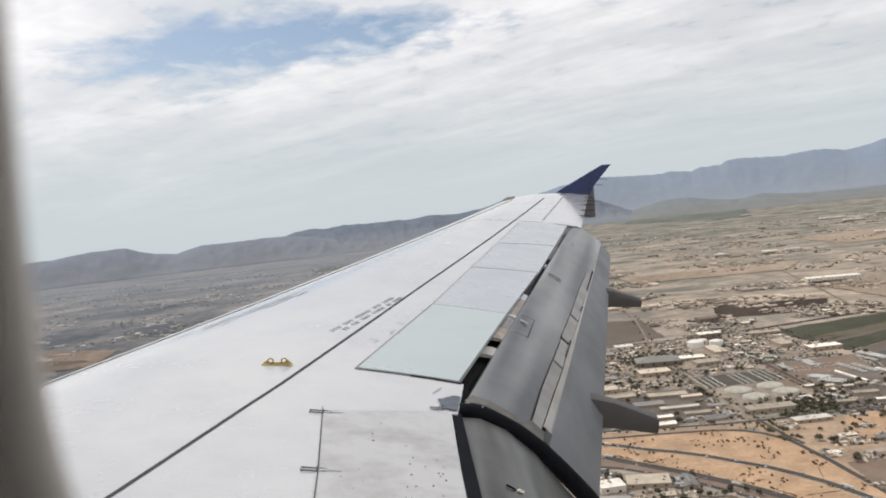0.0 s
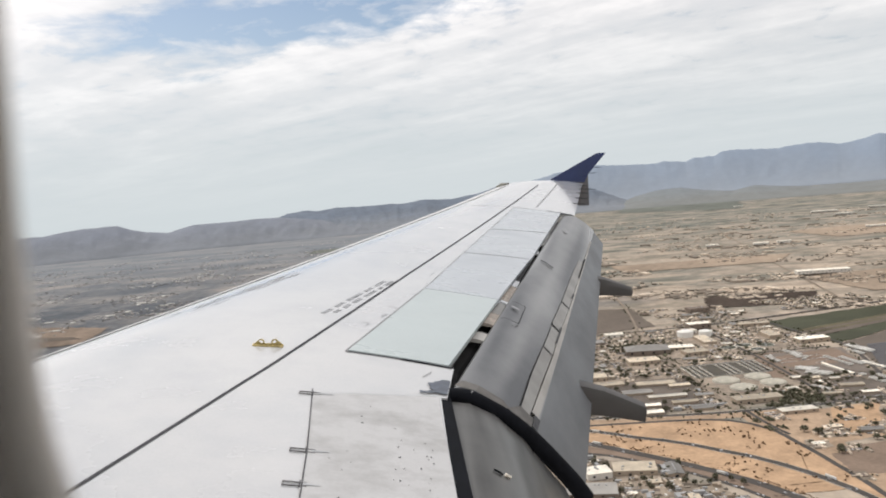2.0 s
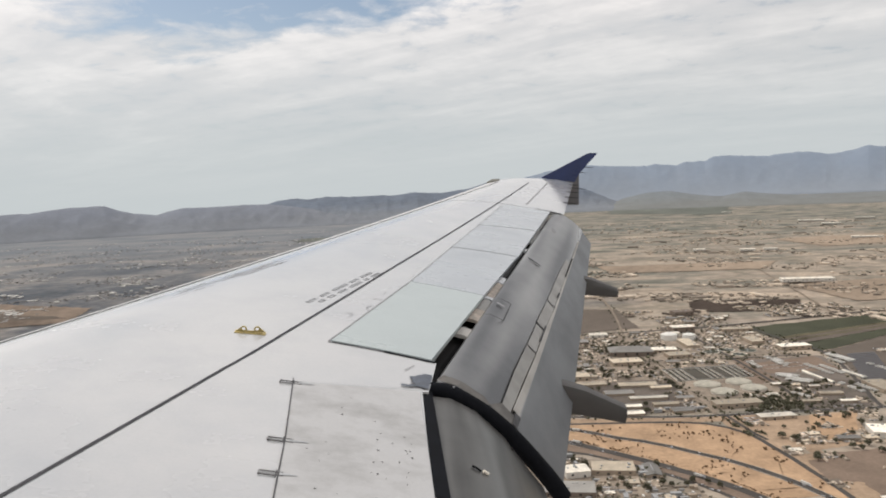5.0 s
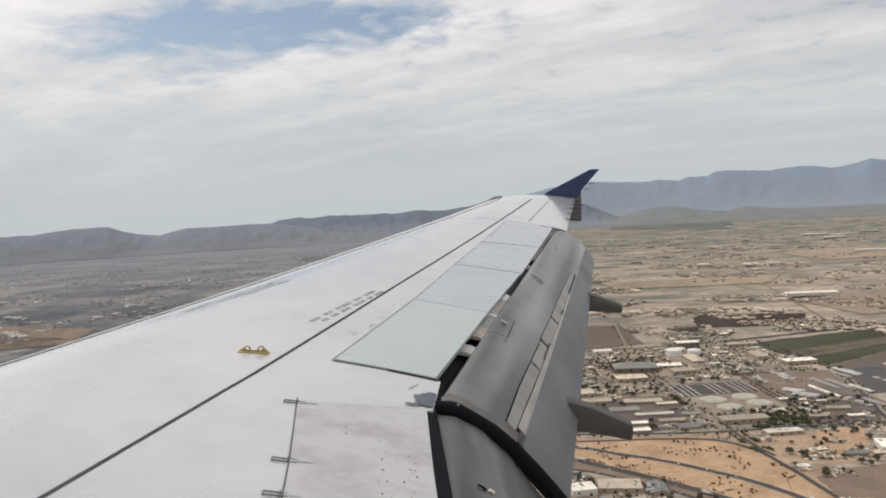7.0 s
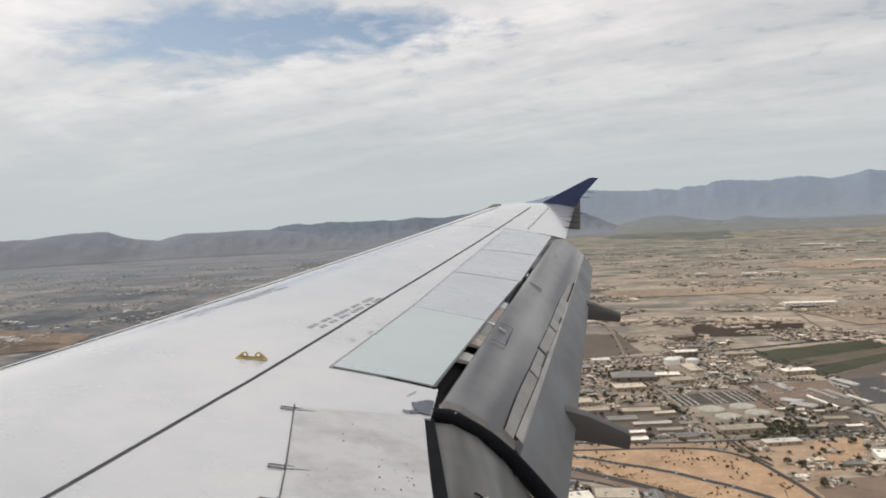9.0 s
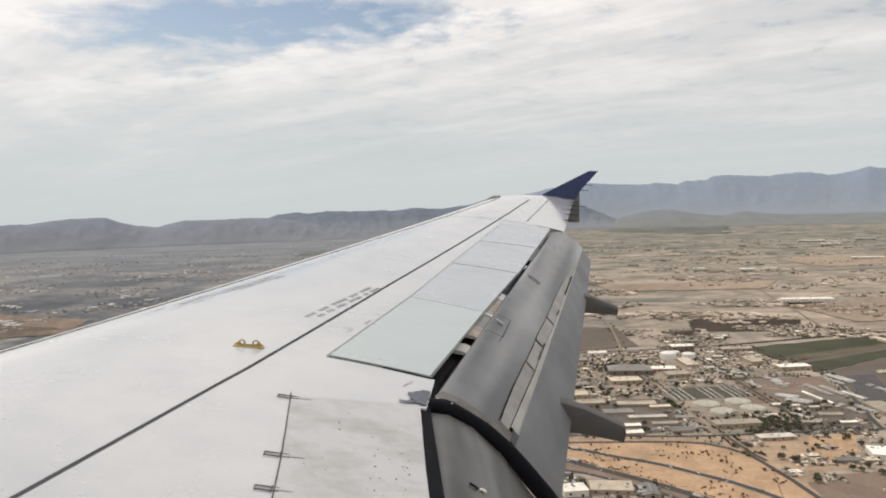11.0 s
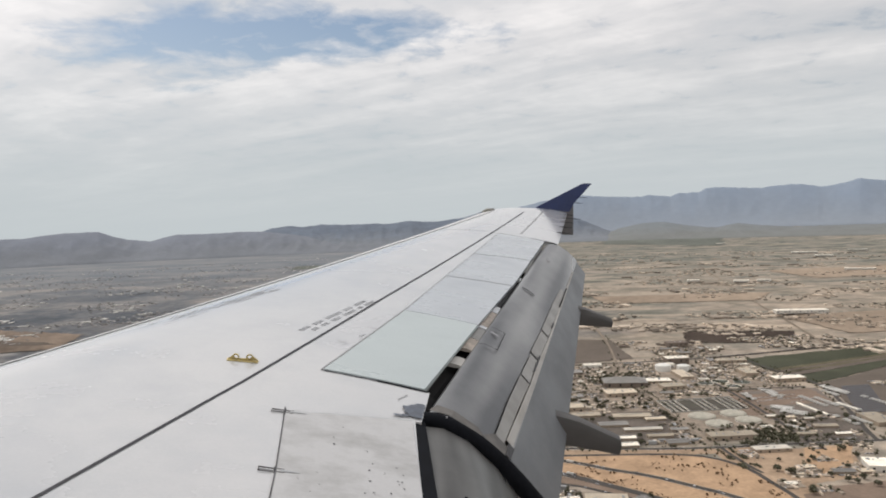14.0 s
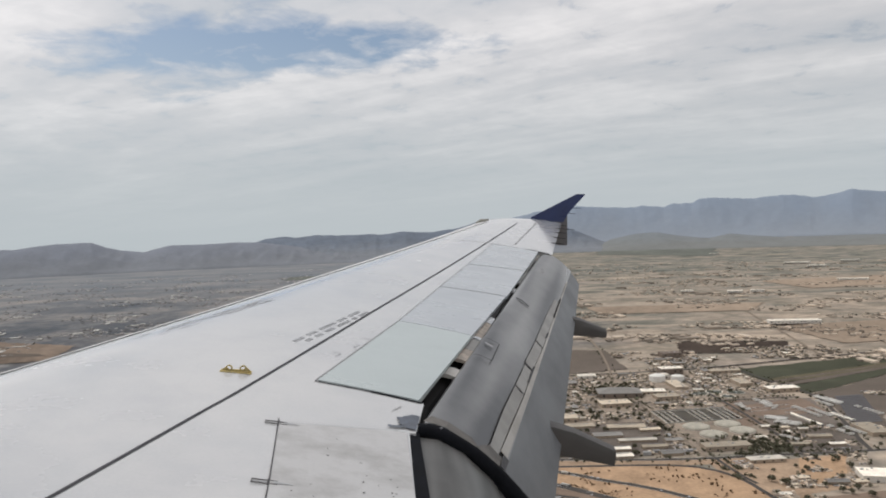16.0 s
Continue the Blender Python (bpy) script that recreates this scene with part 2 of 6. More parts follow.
def loft(rings, closed=True, caps=True):
    """A bmesh through rings of equally many points."""
    bm = bmesh.new()
    vs = [[bm.verts.new(p) for p in ring] for ring in rings]
    n = len(rings[0])
    for a, b in zip(vs, vs[1:]):
        for i in range(n if closed else n - 1):
            j = (i + 1) % n
            bm.faces.new((a[i], a[j], b[j], b[i]))
    if caps and closed:
        bm.faces.new(vs[0])
        bm.faces.new(vs[-1])
    return bm


def box(bm, x0, x1, y0, y1, z0, z1):
    v = [bm.verts.new((x, y, z)) for x in (x0, x1) for y in (y0, y1) for z in (z0, z1)]
    for f in ((0, 1, 3, 2), (4, 6, 7, 5), (0, 4, 5, 1), (2, 3, 7, 6), (0, 2, 6, 4), (1, 5, 7, 3)):
        bm.faces.new([v[i] for i in f])


def lerp(a, b, t):
    return a + (b - a) * t


def table(rows, x):
    """A smooth curve through rows of (x, value)."""
    if x <= rows[0][0]:
        return rows[0][1]
    for (xa, va), (xb, vb) in zip(rows, rows[1:]):
        if x <= xb:
            t = (x - xa) / (xb - xa)
            return lerp(va, vb, t)
    return rows[-1][1]


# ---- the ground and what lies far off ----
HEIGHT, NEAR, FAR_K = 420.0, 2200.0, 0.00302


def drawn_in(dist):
    """Radius at which land at that true distance stands: far land is drawn in along the line of sight to fit the
    camera's view, 20 km into 5 km.
    """
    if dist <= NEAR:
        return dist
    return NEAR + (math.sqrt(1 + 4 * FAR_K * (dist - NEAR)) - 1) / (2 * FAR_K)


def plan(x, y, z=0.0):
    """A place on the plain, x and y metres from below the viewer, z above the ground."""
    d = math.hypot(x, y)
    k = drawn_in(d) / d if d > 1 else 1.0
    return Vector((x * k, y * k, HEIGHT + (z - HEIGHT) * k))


def build_ground():
    bm = bmesh.new()
    uv = bm.loops.layers.uv.new("plain")
    dists = [0, 300, 600] + [800 + 50 * i for i in range(29)] + [2200 * 1.025 ** i for i in range(1, 107)]
    n = 360
    rings = []
    for d in dists:
        ring = []
        for i in range(n if d else 1):
            a = 2 * math.pi * i / n
            x, y = d * math.sin(a), d * math.cos(a)
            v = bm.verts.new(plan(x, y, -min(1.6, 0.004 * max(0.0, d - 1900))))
            ring.append((v, (x / 1000, y / 1000)))
        rings.append(ring)
    for a, b in zip(rings, rings[1:]):
        for i in range(n):
            j = (i + 1) % n
            quad = [a[0], b[i], b[j]] if len(a) == 1 else [a[i], b[i], b[j], a[j]]
            f = bm.faces.new([q[0] for q in quad])
            for loop, q in zip(f.loops, quad):
                loop[uv].uv = q[1]
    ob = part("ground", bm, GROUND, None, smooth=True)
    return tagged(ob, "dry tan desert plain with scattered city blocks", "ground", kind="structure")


def ground_material():
    m = bpy.data.materials.new("desert_and_city")
    m.use_nodes = True
    nt = m.node_tree
    bsdf = nt.nodes["Principled BSDF"]
    uvn = nt.nodes.new("ShaderNodeUVMap")
    uvn.uv_map = "plain"
    v = uvn.outputs[0]
    zone = fbm(nt, mapping(nt, v, (0.28, 0.55, 1), (0, 0, 0.1), (7.7, 2.3, 0)), 1.0, 4, 0.6)
    broad = fbm(nt, mapping(nt, v, (0.55, 1.3, 1), (0, 0, -0.12)), 1.6, 6, 0.62, 0.4)
    small = fbm(nt, v, 22, 5, 0.65)
    desert = ramp(nt, broad, [(0.36, (0.21, 0.205, 0.172)), (0.44, (0.33, 0.292, 0.243)), (0.50, (0.48, 0.39, 0.305)), (0.55, (0.34, 0.285, 0.232)), (0.63, (0.52, 0.425, 0.33))])
    mid = fbm(nt, mapping(nt, v, (0.8, 1.0, 1), (0, 0, 0.2), (1.3, 4.1, 0)), 4.5, 7, 0.66, 0.8)
    desert = mix_rgb(nt, 0.5, desert, ramp(nt, mid, [(0.38, (0.135, 0.135, 0.11)), (0.46, (0.245, 0.217, 0.182)), (0.53, (0.40, 0.33, 0.266)), (0.62, (0.57, 0.458, 0.355))]))
    desert = mix_rgb(nt, 0.4, desert, ramp(nt, small, [(0.3, 0.25), (0.7, 0.75)]), "OVERLAY")
    # greener farmland far out, with distance haze put into its grey tone
    seph = nt.nodes.new("ShaderNodeSeparateXYZ")
    link(nt, v, seph.inputs[0])
    farm_haze = math_node(nt, "MULTIPLY", ramp(nt, math_node(nt, "MULTIPLY", seph.outputs[1], 0.05), [(0.13, 0.0), (0.36, 1.0)]), ramp(nt, broad, [(0.40, 1.0), (0.60, 0.55)]))
    desert = mix_rgb(nt, math_node(nt, "MULTIPLY", farm_haze, 0.92), desert, ramp(nt, mid, [(0.40, (0.10, 0.115, 0.098)), (0.50, (0.175, 0.182, 0.16)), (0.60, (0.29, 0.262, 0.225))]))
    # built-up land: small plots of roofs, yards, trees and tarmac, toned blue-grey for haze
    vor = nt.nodes.new("ShaderNodeTexVoronoi")
    vor.inputs["Scale"].default_value, vor.inputs["Randomness"].default_value = 15, 1.0
    link(nt, mapping(nt, v, (1, 1, 1), (0, 0, 0.12)), vor.inputs["Vector"])
    sepc = nt.nodes.new("ShaderNodeSeparateColor")
    link(nt, vor.outputs["Color"], sepc.inputs[0])
    plots = ramp(nt, sepc.outputs[0], [(0.0, (0.085, 0.092, 0.10)), (0.35, (0.125, 0.125, 0.13)), (0.6, (0.20, 0.185, 0.175)),
                                       (0.90, (0.19, 0.168, 0.145)), (0.97, (0.36, 0.345, 0.32))])
    quarter = fbm(nt, mapping(nt, v, (1.5, 1.2, 1), (0, 0, 0.1)), 1.0, 8, 0.68)
    plots = mix_rgb(nt, 0.72, plots, ramp(nt, quarter, [(0.40, (0.075, 0.088, 0.105)), (0.47, (0.14, 0.148, 0.162)), (0.53, (0.242, 0.234, 0.23)), (0.60, (0.43, 0.38, 0.33))]))
    city = mix_rgb(nt, 0.5, plots, ramp(nt, small, [(0.25, 0.1), (0.75, 0.8)]), "OVERLAY")
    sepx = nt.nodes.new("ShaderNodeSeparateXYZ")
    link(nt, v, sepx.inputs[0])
    # suburbs paled blue-grey far out: distance haze put into the colour
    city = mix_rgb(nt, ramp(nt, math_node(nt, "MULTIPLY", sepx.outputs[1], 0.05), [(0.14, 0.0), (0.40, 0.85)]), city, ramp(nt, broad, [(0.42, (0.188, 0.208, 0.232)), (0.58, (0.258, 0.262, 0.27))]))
    # the built-up part lies towards -x; the open desert towards +x
    lean = math_node(nt, "MULTIPLY", math_node(nt, "ADD", sepx.outputs[0], -0.5), -0.14)
    urban = ramp(nt, math_node(nt, "ADD", zone, lean), [(0.43, 0.0), (0.56, 1.0)])
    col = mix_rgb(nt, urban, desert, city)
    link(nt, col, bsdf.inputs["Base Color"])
    bsdf.inputs["Roughness"].default_value = 0.95
    bsdf.inputs["Specular IOR Level"].default_value = 0.1
    return m


def hill_material(name, hazed_slope, hazed_foot, low, high, scale, relief=0.14):
    """Slopes with distance haze put into the colour: one tone above, one towards the plain, with gullies."""
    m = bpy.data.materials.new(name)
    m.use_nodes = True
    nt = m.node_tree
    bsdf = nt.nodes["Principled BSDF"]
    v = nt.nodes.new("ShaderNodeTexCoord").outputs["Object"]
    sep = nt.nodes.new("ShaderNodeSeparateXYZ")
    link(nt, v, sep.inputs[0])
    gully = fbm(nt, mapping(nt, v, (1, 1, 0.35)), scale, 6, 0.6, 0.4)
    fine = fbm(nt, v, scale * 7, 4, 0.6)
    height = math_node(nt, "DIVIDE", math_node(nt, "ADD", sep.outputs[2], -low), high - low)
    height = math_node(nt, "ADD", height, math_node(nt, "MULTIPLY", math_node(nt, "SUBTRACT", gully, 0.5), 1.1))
    col = mix_rgb(nt, ramp(nt, height, [(0.0, 0.0), (1.0, 1.0)]), hazed_foot, hazed_slope)
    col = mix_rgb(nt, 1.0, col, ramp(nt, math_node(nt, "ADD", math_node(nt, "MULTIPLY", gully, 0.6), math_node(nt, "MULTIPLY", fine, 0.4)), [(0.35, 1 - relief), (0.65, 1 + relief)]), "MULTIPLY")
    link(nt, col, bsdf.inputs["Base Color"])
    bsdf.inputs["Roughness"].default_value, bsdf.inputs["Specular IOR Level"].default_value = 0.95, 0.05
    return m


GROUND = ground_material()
# distance haze is put into these slope colours as blue-grey tones
HILL_NEAR = hill_material("hazed_pale_slopes", (0.222, 0.24, 0.279), (0.22, 0.233, 0.256), 310, 400, 0.006, 0.09)
HILL_FOOT = hill_material("hazed_foothill_slopes", (0.215, 0.236, 0.25), (0.222, 0.228, 0.222), 310, 370, 0.008, 0.10)
HILL_DARK = hill_material("hazed_dark_slopes", (0.165, 0.192, 0.235), (0.225, 0.24, 0.262), 315, 385, 0.006)
HILL_FAR = hill_material("hazed_blue_slopes", (0.272, 0.321, 0.395), (0.302, 0.336, 0.384), 350, 540, 0.004, 0.05)
build_ground()


def mountain_range(name, label, mat, rows, r_base, r_crest, r_back, az0, az1, steps, amp, ragged, seed):
    """A ridge round the viewer: rows give azimuth in degrees and crest height."""
    bm = bmesh.new()
    grid = []
    depth = 26
    for i in range(steps + 1):
        az = lerp(az0, az1, i / steps)
        crest = table(rows, az)
        a = radians(az)
        line = []
        for k in range(depth + 1):
            t = k / depth
            r = lerp(r_base, r_back, t)
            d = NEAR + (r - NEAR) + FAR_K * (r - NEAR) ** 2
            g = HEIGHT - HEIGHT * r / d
            tc = (r_crest - r_base) / (r_back - r_base)
            s = t / tc if t < tc else max(0.0, 1 - (t - tc) / (1 - tc))
            s = s ** 1.5 * (1.6 - 0.6 * s) if t < tc else s
            q = Vector((a * 40, t * 3.0, seed))
            rid = 1 - abs(noise.noise(q * 1.0)) * 1.6 + 0.5 * (noise.noise(q * 2.7)) + 0.25 * noise.noise(q * 6.1)
            jag = 1.3 * noise.noise(Vector((a * 38, seed, 2.0))) + 0.8 * noise.noise(Vector((a * 110, seed, 4.0))) + 0.45 * noise.noise(Vector((a * 300, seed, 9.0)))
            h = (crest - g) * s + amp * (rid - 0.7) * s * (1 - s) * 2.6 + jag * ragged * s ** 8
            line.append(bm.verts.new((r * math.sin(a), r * math.cos(a), g + h - (25 if k == 0 else 0))))
        grid.append(line)
    for p, q in zip(grid, grid[1:]):
        for k in range(depth):
            bm.faces.new((p[k], p[k + 1], q[k + 1], q[k]))
    ob = part(name, bm, mat, None, smooth=True)
    return tagged(ob, label, "mountain", kind="structure")


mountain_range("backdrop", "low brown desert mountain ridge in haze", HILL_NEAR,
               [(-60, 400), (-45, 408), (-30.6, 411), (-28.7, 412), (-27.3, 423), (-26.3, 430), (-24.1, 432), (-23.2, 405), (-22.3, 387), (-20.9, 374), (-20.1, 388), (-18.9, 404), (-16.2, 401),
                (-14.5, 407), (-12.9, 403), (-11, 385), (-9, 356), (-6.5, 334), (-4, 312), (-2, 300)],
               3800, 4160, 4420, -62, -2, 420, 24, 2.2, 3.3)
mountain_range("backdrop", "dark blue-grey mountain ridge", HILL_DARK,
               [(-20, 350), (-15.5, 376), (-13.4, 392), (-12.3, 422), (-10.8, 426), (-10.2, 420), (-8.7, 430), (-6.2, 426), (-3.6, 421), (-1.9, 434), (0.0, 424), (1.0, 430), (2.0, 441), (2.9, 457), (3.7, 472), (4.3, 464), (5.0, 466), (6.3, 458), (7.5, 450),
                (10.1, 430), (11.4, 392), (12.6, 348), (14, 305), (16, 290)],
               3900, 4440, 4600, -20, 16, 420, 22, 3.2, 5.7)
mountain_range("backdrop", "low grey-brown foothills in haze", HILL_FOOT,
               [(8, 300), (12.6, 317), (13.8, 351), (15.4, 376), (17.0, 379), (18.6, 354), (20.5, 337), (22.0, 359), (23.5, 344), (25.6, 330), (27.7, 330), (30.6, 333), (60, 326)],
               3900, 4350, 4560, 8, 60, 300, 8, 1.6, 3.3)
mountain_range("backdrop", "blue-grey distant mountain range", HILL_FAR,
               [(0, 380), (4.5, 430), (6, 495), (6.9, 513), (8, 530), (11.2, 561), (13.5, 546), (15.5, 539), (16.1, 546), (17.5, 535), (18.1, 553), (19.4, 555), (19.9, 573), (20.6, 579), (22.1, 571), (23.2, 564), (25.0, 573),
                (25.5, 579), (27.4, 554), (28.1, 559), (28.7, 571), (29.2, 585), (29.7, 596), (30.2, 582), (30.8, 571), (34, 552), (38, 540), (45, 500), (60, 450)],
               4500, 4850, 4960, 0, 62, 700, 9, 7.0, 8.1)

# ---- the aircraft's wing ----
AIRFRAME = pose(-5.1133, -1.954, 418.4777, 2.7856, 5.7121, 5.3003)     # x aft, y outboard, z up
BEND = 0.392


def wing_le(y):
    t = max(0.0, (y - 16.3) / 0.75)
    return 0.5206 * (y - 1.975) + 0.81 * t ** 2.5


def wing_te(y):
    return 6.07 + 0.007 * (y - 1.975) if y < 6.4 else 6.1 + 0.303 * (y - 6.4)


def wing_base(y):
    return (y - 1.975) * math.tan(radians(5.1)) + BEND * ((y - 1.975) / 15) ** 2


def thickness(s):
    return 5 * 0.115 * (0.2969 * math.sqrt(s) - 0.126 * s - 0.3516 * s * s + 0.2843 * s ** 3 - 0.1036 * s ** 4)


def wing_top(x, y):
    le = wing_le(y)
    c = wing_te(y) - le
    s = min(1.0, max(0.0, (x - le) / c))
    return wing_base(y) + c * (thickness(s) + 0.04 * s * (1 - s))


def wing_ring(y, x_end):
    """One section: upper side from the nose to x_end, then back along the lower side."""
    le = wing_le(y)
    c = wing_te(y) - le
    top, low = [], []
    for k in range(33):
        u = (k / 32) ** 2.2
        x = lerp(le, x_end, u)
        s = (x - le) / c
        zt = wing_top(x, y)
        top.append((x, y, zt))
        zl = wing_base(y) - 0.8 * c * thickness(s)
        if s > 0.62 and x_end < wing_te(y) - 0.1:
            zl = lerp(zl, zt - 0.035, min(1.0, (s - 0.62) / 0.12))
        low.append((x, y, min(zl, zt - 0.004)))
    return top + low[:0:-1]


def shroud_end(y):
    """Where the upper skin ends ahead of the flaps: a panel corner stands out beside the innermost spoiler."""
    if y < 6.22:
        return 5.49 + 0.02 * max(0.0, y - 5.5)
    return lerp(5.545, 5.636, (y - 6.22) / 0.515) if y < 6.736 else 5.60 + 0.349 * (y - 6.76)


wing = new("airliner")
wing.matrix_world = AIRFRAME
tagged(wing, "white airliner with lowered grey wing flaps and blue tip fence", "airplane")

stations = [1.3, 1.6] + [1.9 + 0.25 * i for i in range(18)] + [6.215, 6.225, 6.45, 6.6, 6.733, 6.739] + [6.92 + 0.235 * i for i in range(29)]
skin = part("wing_skin", loft([wing_ring(y, shroud_end(y)) for y in stations]), WING_WHITE, wing, smooth=True)
outer = [13.53, 13.8, 14.2, 14.6, 15, 15.4, 15.8, 16.1, 16.3, 16.45, 16.6, 16.75, 16.88, 16.97, 17.04]
tip = part("wing_tip", loft([wing_ring(y, wing_te(y)) for y in outer]), WING_WHITE, wing, smooth=True)
for o in (skin, tip):
    o.data.set_sharp_from_angle(angle=radians(50))


def skin_patch(corners, nx, ny, lift, thick=0.0):
    """A sheet on the upper skin between four plan corners (x, y), with a rim of that depth."""
    (ax, ay), (bx, by), (cx, cy), (dx, dy) = corners
    bm = bmesh.new()
    grid = []
    for i in range(nx + 1):
        row = []
        for j in range(ny + 1):
            u, w = i / nx, j / ny
            x = lerp(lerp(ax, bx, u), lerp(dx, cx, u), w)
            y = lerp(lerp(ay, by, u), lerp(dy, cy, u), w)
            row.append(bm.verts.new((x, y, wing_top(x, y) + lift)))
        grid.append(row)
    for i in range(nx):
        for j in range(ny):
            bm.faces.new((grid[i][j], grid[i + 1][j], grid[i + 1][j + 1], grid[i][j + 1]))
    if thick:
        rim = [e for e in bm.edges if e.is_boundary]
        made = bmesh.ops.extrude_edge_only(bm, edges=rim)["geom"]
        for v in made:
            if isinstance(v, bmesh.types.BMVert):
                v.co.z -= thick
    return bm


def skin_line(points, width, lift=0.003):
    """A flat band along plan points on the upper skin."""
    bm = bmesh.new()
    fine = []
    for (xa, ya), (xb, yb) in zip(points, points[1:]):
        n = max(1, int(math.hypot(xb - xa, yb - ya) / 0.15))
        fine += [(lerp(xa, xb, i / n), lerp(ya, yb, i / n)) for i in range(n)]
    fine.append(points[-1])
    prev = None
    for i, (x, y) in enumerate(fine):
        xa, ya = fine[max(0, i - 1)]
        xb, yb = fine[min(len(fine) - 1, i + 1)]
        t = Vector((xb - xa, yb - ya)).normalized() * width / 2
        l, r = (x - t.y, y + t.x), (x + t.y, y - t.x)
        pair = [bm.verts.new((*q, wing_top(*q) + lift)) for q in (l, r)]
        if prev:
            bm.faces.new((prev[0], prev[1], pair[1], pair[0]))
        prev = pair
    return bm


# slat along the nose
slat_y = [1.95 + 0.5 * i for i in range(29)]
bm = bmesh.new()
prev = None
for y in slat_y:
    le = wing_le(y)
    c = wing_te(y) - le
    cols = [bm.verts.new((le + q, y, wing_base(y) - 0.8 * c * thickness(q / c) - 0.006)) for q in (0.12, 0.05, 0.015)] + [bm.verts.new((le - 0.016, y, wing_base(y) + 0.004))]
    cols += [bm.verts.new((le - 0.02, y, wing_top(le + 0.03, y) - 0.012)), bm.verts.new((le + 0.01, y, wing_top(le + 0.03, y) + 0.001))]
    cols += [bm.verts.new((le + q, y, wing_top(le + q, y) + 0.006)) for q in (0.05, 0.10, 0.17, 0.26)]
    if prev:
        for k in range(9):
            bm.faces.new((prev[k], prev[k + 1], cols[k + 1], cols[k]))
    prev = cols
slat = part("slat", bm, SLAT_WHITE, wing, "white leading edge slat", smooth=True)
slat.data.set_sharp_from_angle(angle=radians(35))
part("slat_seam", skin_line([(wing_le(y) + 0.27, y) for y in slat_y], 0.008), FAINT_LINE, wing)
part("spar_seam", skin_line([(2.75, 2.0), (3.74, 4.73), (4.26, 6.16), (5.37, 9.03), (8.17, 16.05)], 0.023), DARK_LINE, wing, "dark sealant line along the wing")

# spoilers
SPOILERS = [((4.88, 6.84), (5.60, 6.757), (6.225, 8.50), (5.53, 8.57)), ((5.534, 8.58), (6.228, 8.51), (6.875, 10.24), (6.08, 10.16)),
            ((6.086, 10.176), (6.89, 10.256), (7.445, 11.85), (6.60, 11.62)), ((6.606, 11.636), (7.45, 11.866), (8.015, 13.48), (7.24, 13.42))]
spoilers = []
for i, c in enumerate(SPOILERS):
    ob = part("spoiler", skin_patch(c, 5, 12, 0.012, 0.03), (SPOILER_PALE, SPOILER_WHITE, SPOILER_WHITE, SPOILER_WHITE)[i], wing,
         ("pale blue-green spoiler panel", "", "", "")[i], smooth=False)
    spoilers.append(ob)
part("spoiler_gap", skin_line([(4.86, 6.832), (5.26, 6.785)], 0.013, 0.004), HINGE_DARK, wing)
part("spoiler_gap", skin_line([(5.26, 6.785), (5.62, 6.735)], 0.024, 0.004), BLACK_SEAL, wing)
for o, (a, b, c, d) in zip(spoilers, SPOILERS):
    part("hinge_seam", skin_line([(a[0] - 0.02, a[1]), (d[0] - 0.02, d[1])], 0.010, 0.004), GREY_LINE if a[1] < 7 else FAINT_LINE, o)
part("panel_seam", skin_line([(6.07, 10.17), (6.86, 10.25)], 0.011, 0.0145), GREY_LINE, wing)
part("panel_seam", skin_line([(6.60, 11.635), (7.42, 11.86)], 0.012, 0.0145), GREY_LINE, wing)
part("aileron_seam", skin_line([(7.68, 13.77), (8.65, 16.45)], 0.022, 0.004), GREY_LINE, tip)
part("aileron_gap", skin_line([(7.80, 13.515), (8.22, 13.535)], 0.06, 0.004), BLACK_SEAL, wing)

# worn access panel beside the inner flap
panel = part("access_panel", skin_patch([(4.81, 2.3), (5.485, 2.3), (5.485, 6.2), (4.70, 6.05)], 6, 24, 0.006, 0.012), PANEL_WORN, wing, "stained and chipped grey access panel")
part("panel_hinge_line", skin_line([(4.80, 2.3), (4.75, 4.7), (4.735, 5.3), (4.69, 6.12)], 0.007, 0.0085), HINGE_DARK, panel)
for y, x, w in ((6.05, 4.645, 0.12), (5.3, 4.675, 0.12), (4.96, 4.68, 0.10)):
    for dy in (-0.018, 0.015):
        part("hinge_fitting", skin_patch([(x - 0.03, y + dy), (x + w * 0.85, y + dy), (x + w * 0.85, y + dy + 0.004), (x - 0.03, y + dy + 0.004)], 2, 1, 0.009, 0.006), HINGE_GREY, panel)
    part("hinge_fitting", skin_patch([(x - 0.03, y - 0.014), (x - 0.026, y - 0.014), (x - 0.026, y + 0.015), (x - 0.03, y + 0.015)], 1, 1, 0.009, 0.006), HINGE_GREY, panel)
    part("rub_stain", skin_patch([(x + w * 0.7, y - 0.012), (x + w * 1.5, y - 0.004), (x + w * 1.5, y + 0.004), (x + w * 0.7, y + 0.012)], 1, 1, 0.0092), FAINT_LINE, panel)
    part("hinge_plate", skin_patch([(x + 0.050, y - 0.03), (x + 0.056, y - 0.03), (x + 0.056, y + 0.03), (x + 0.050, y + 0.035)], 1, 2, 0.010, 0.01), HINGE_DARK, panel)

# flaps: sections given at the inner and the outer end
MAIN_IN = [(5.61, 0.34), (5.585, 0.42), (5.592, 0.49), (5.628, 0.535), (5.705, 0.532), (5.88, 0.445), (6.05, 0.31), (6.188, 0.170), (6.18, 0.145), (5.97, 0.26), (5.74, 0.33)]
MAIN_OUT = [(8.02, 1.13), (8.005, 1.19), (8.02, 1.232), (8.055, 1.258), (8.13, 1.272), (8.257, 1.252), (8.423, 1.153), (8.574, 1.02), (8.564, 1.0), (8.28, 1.09), (8.10, 1.13)]
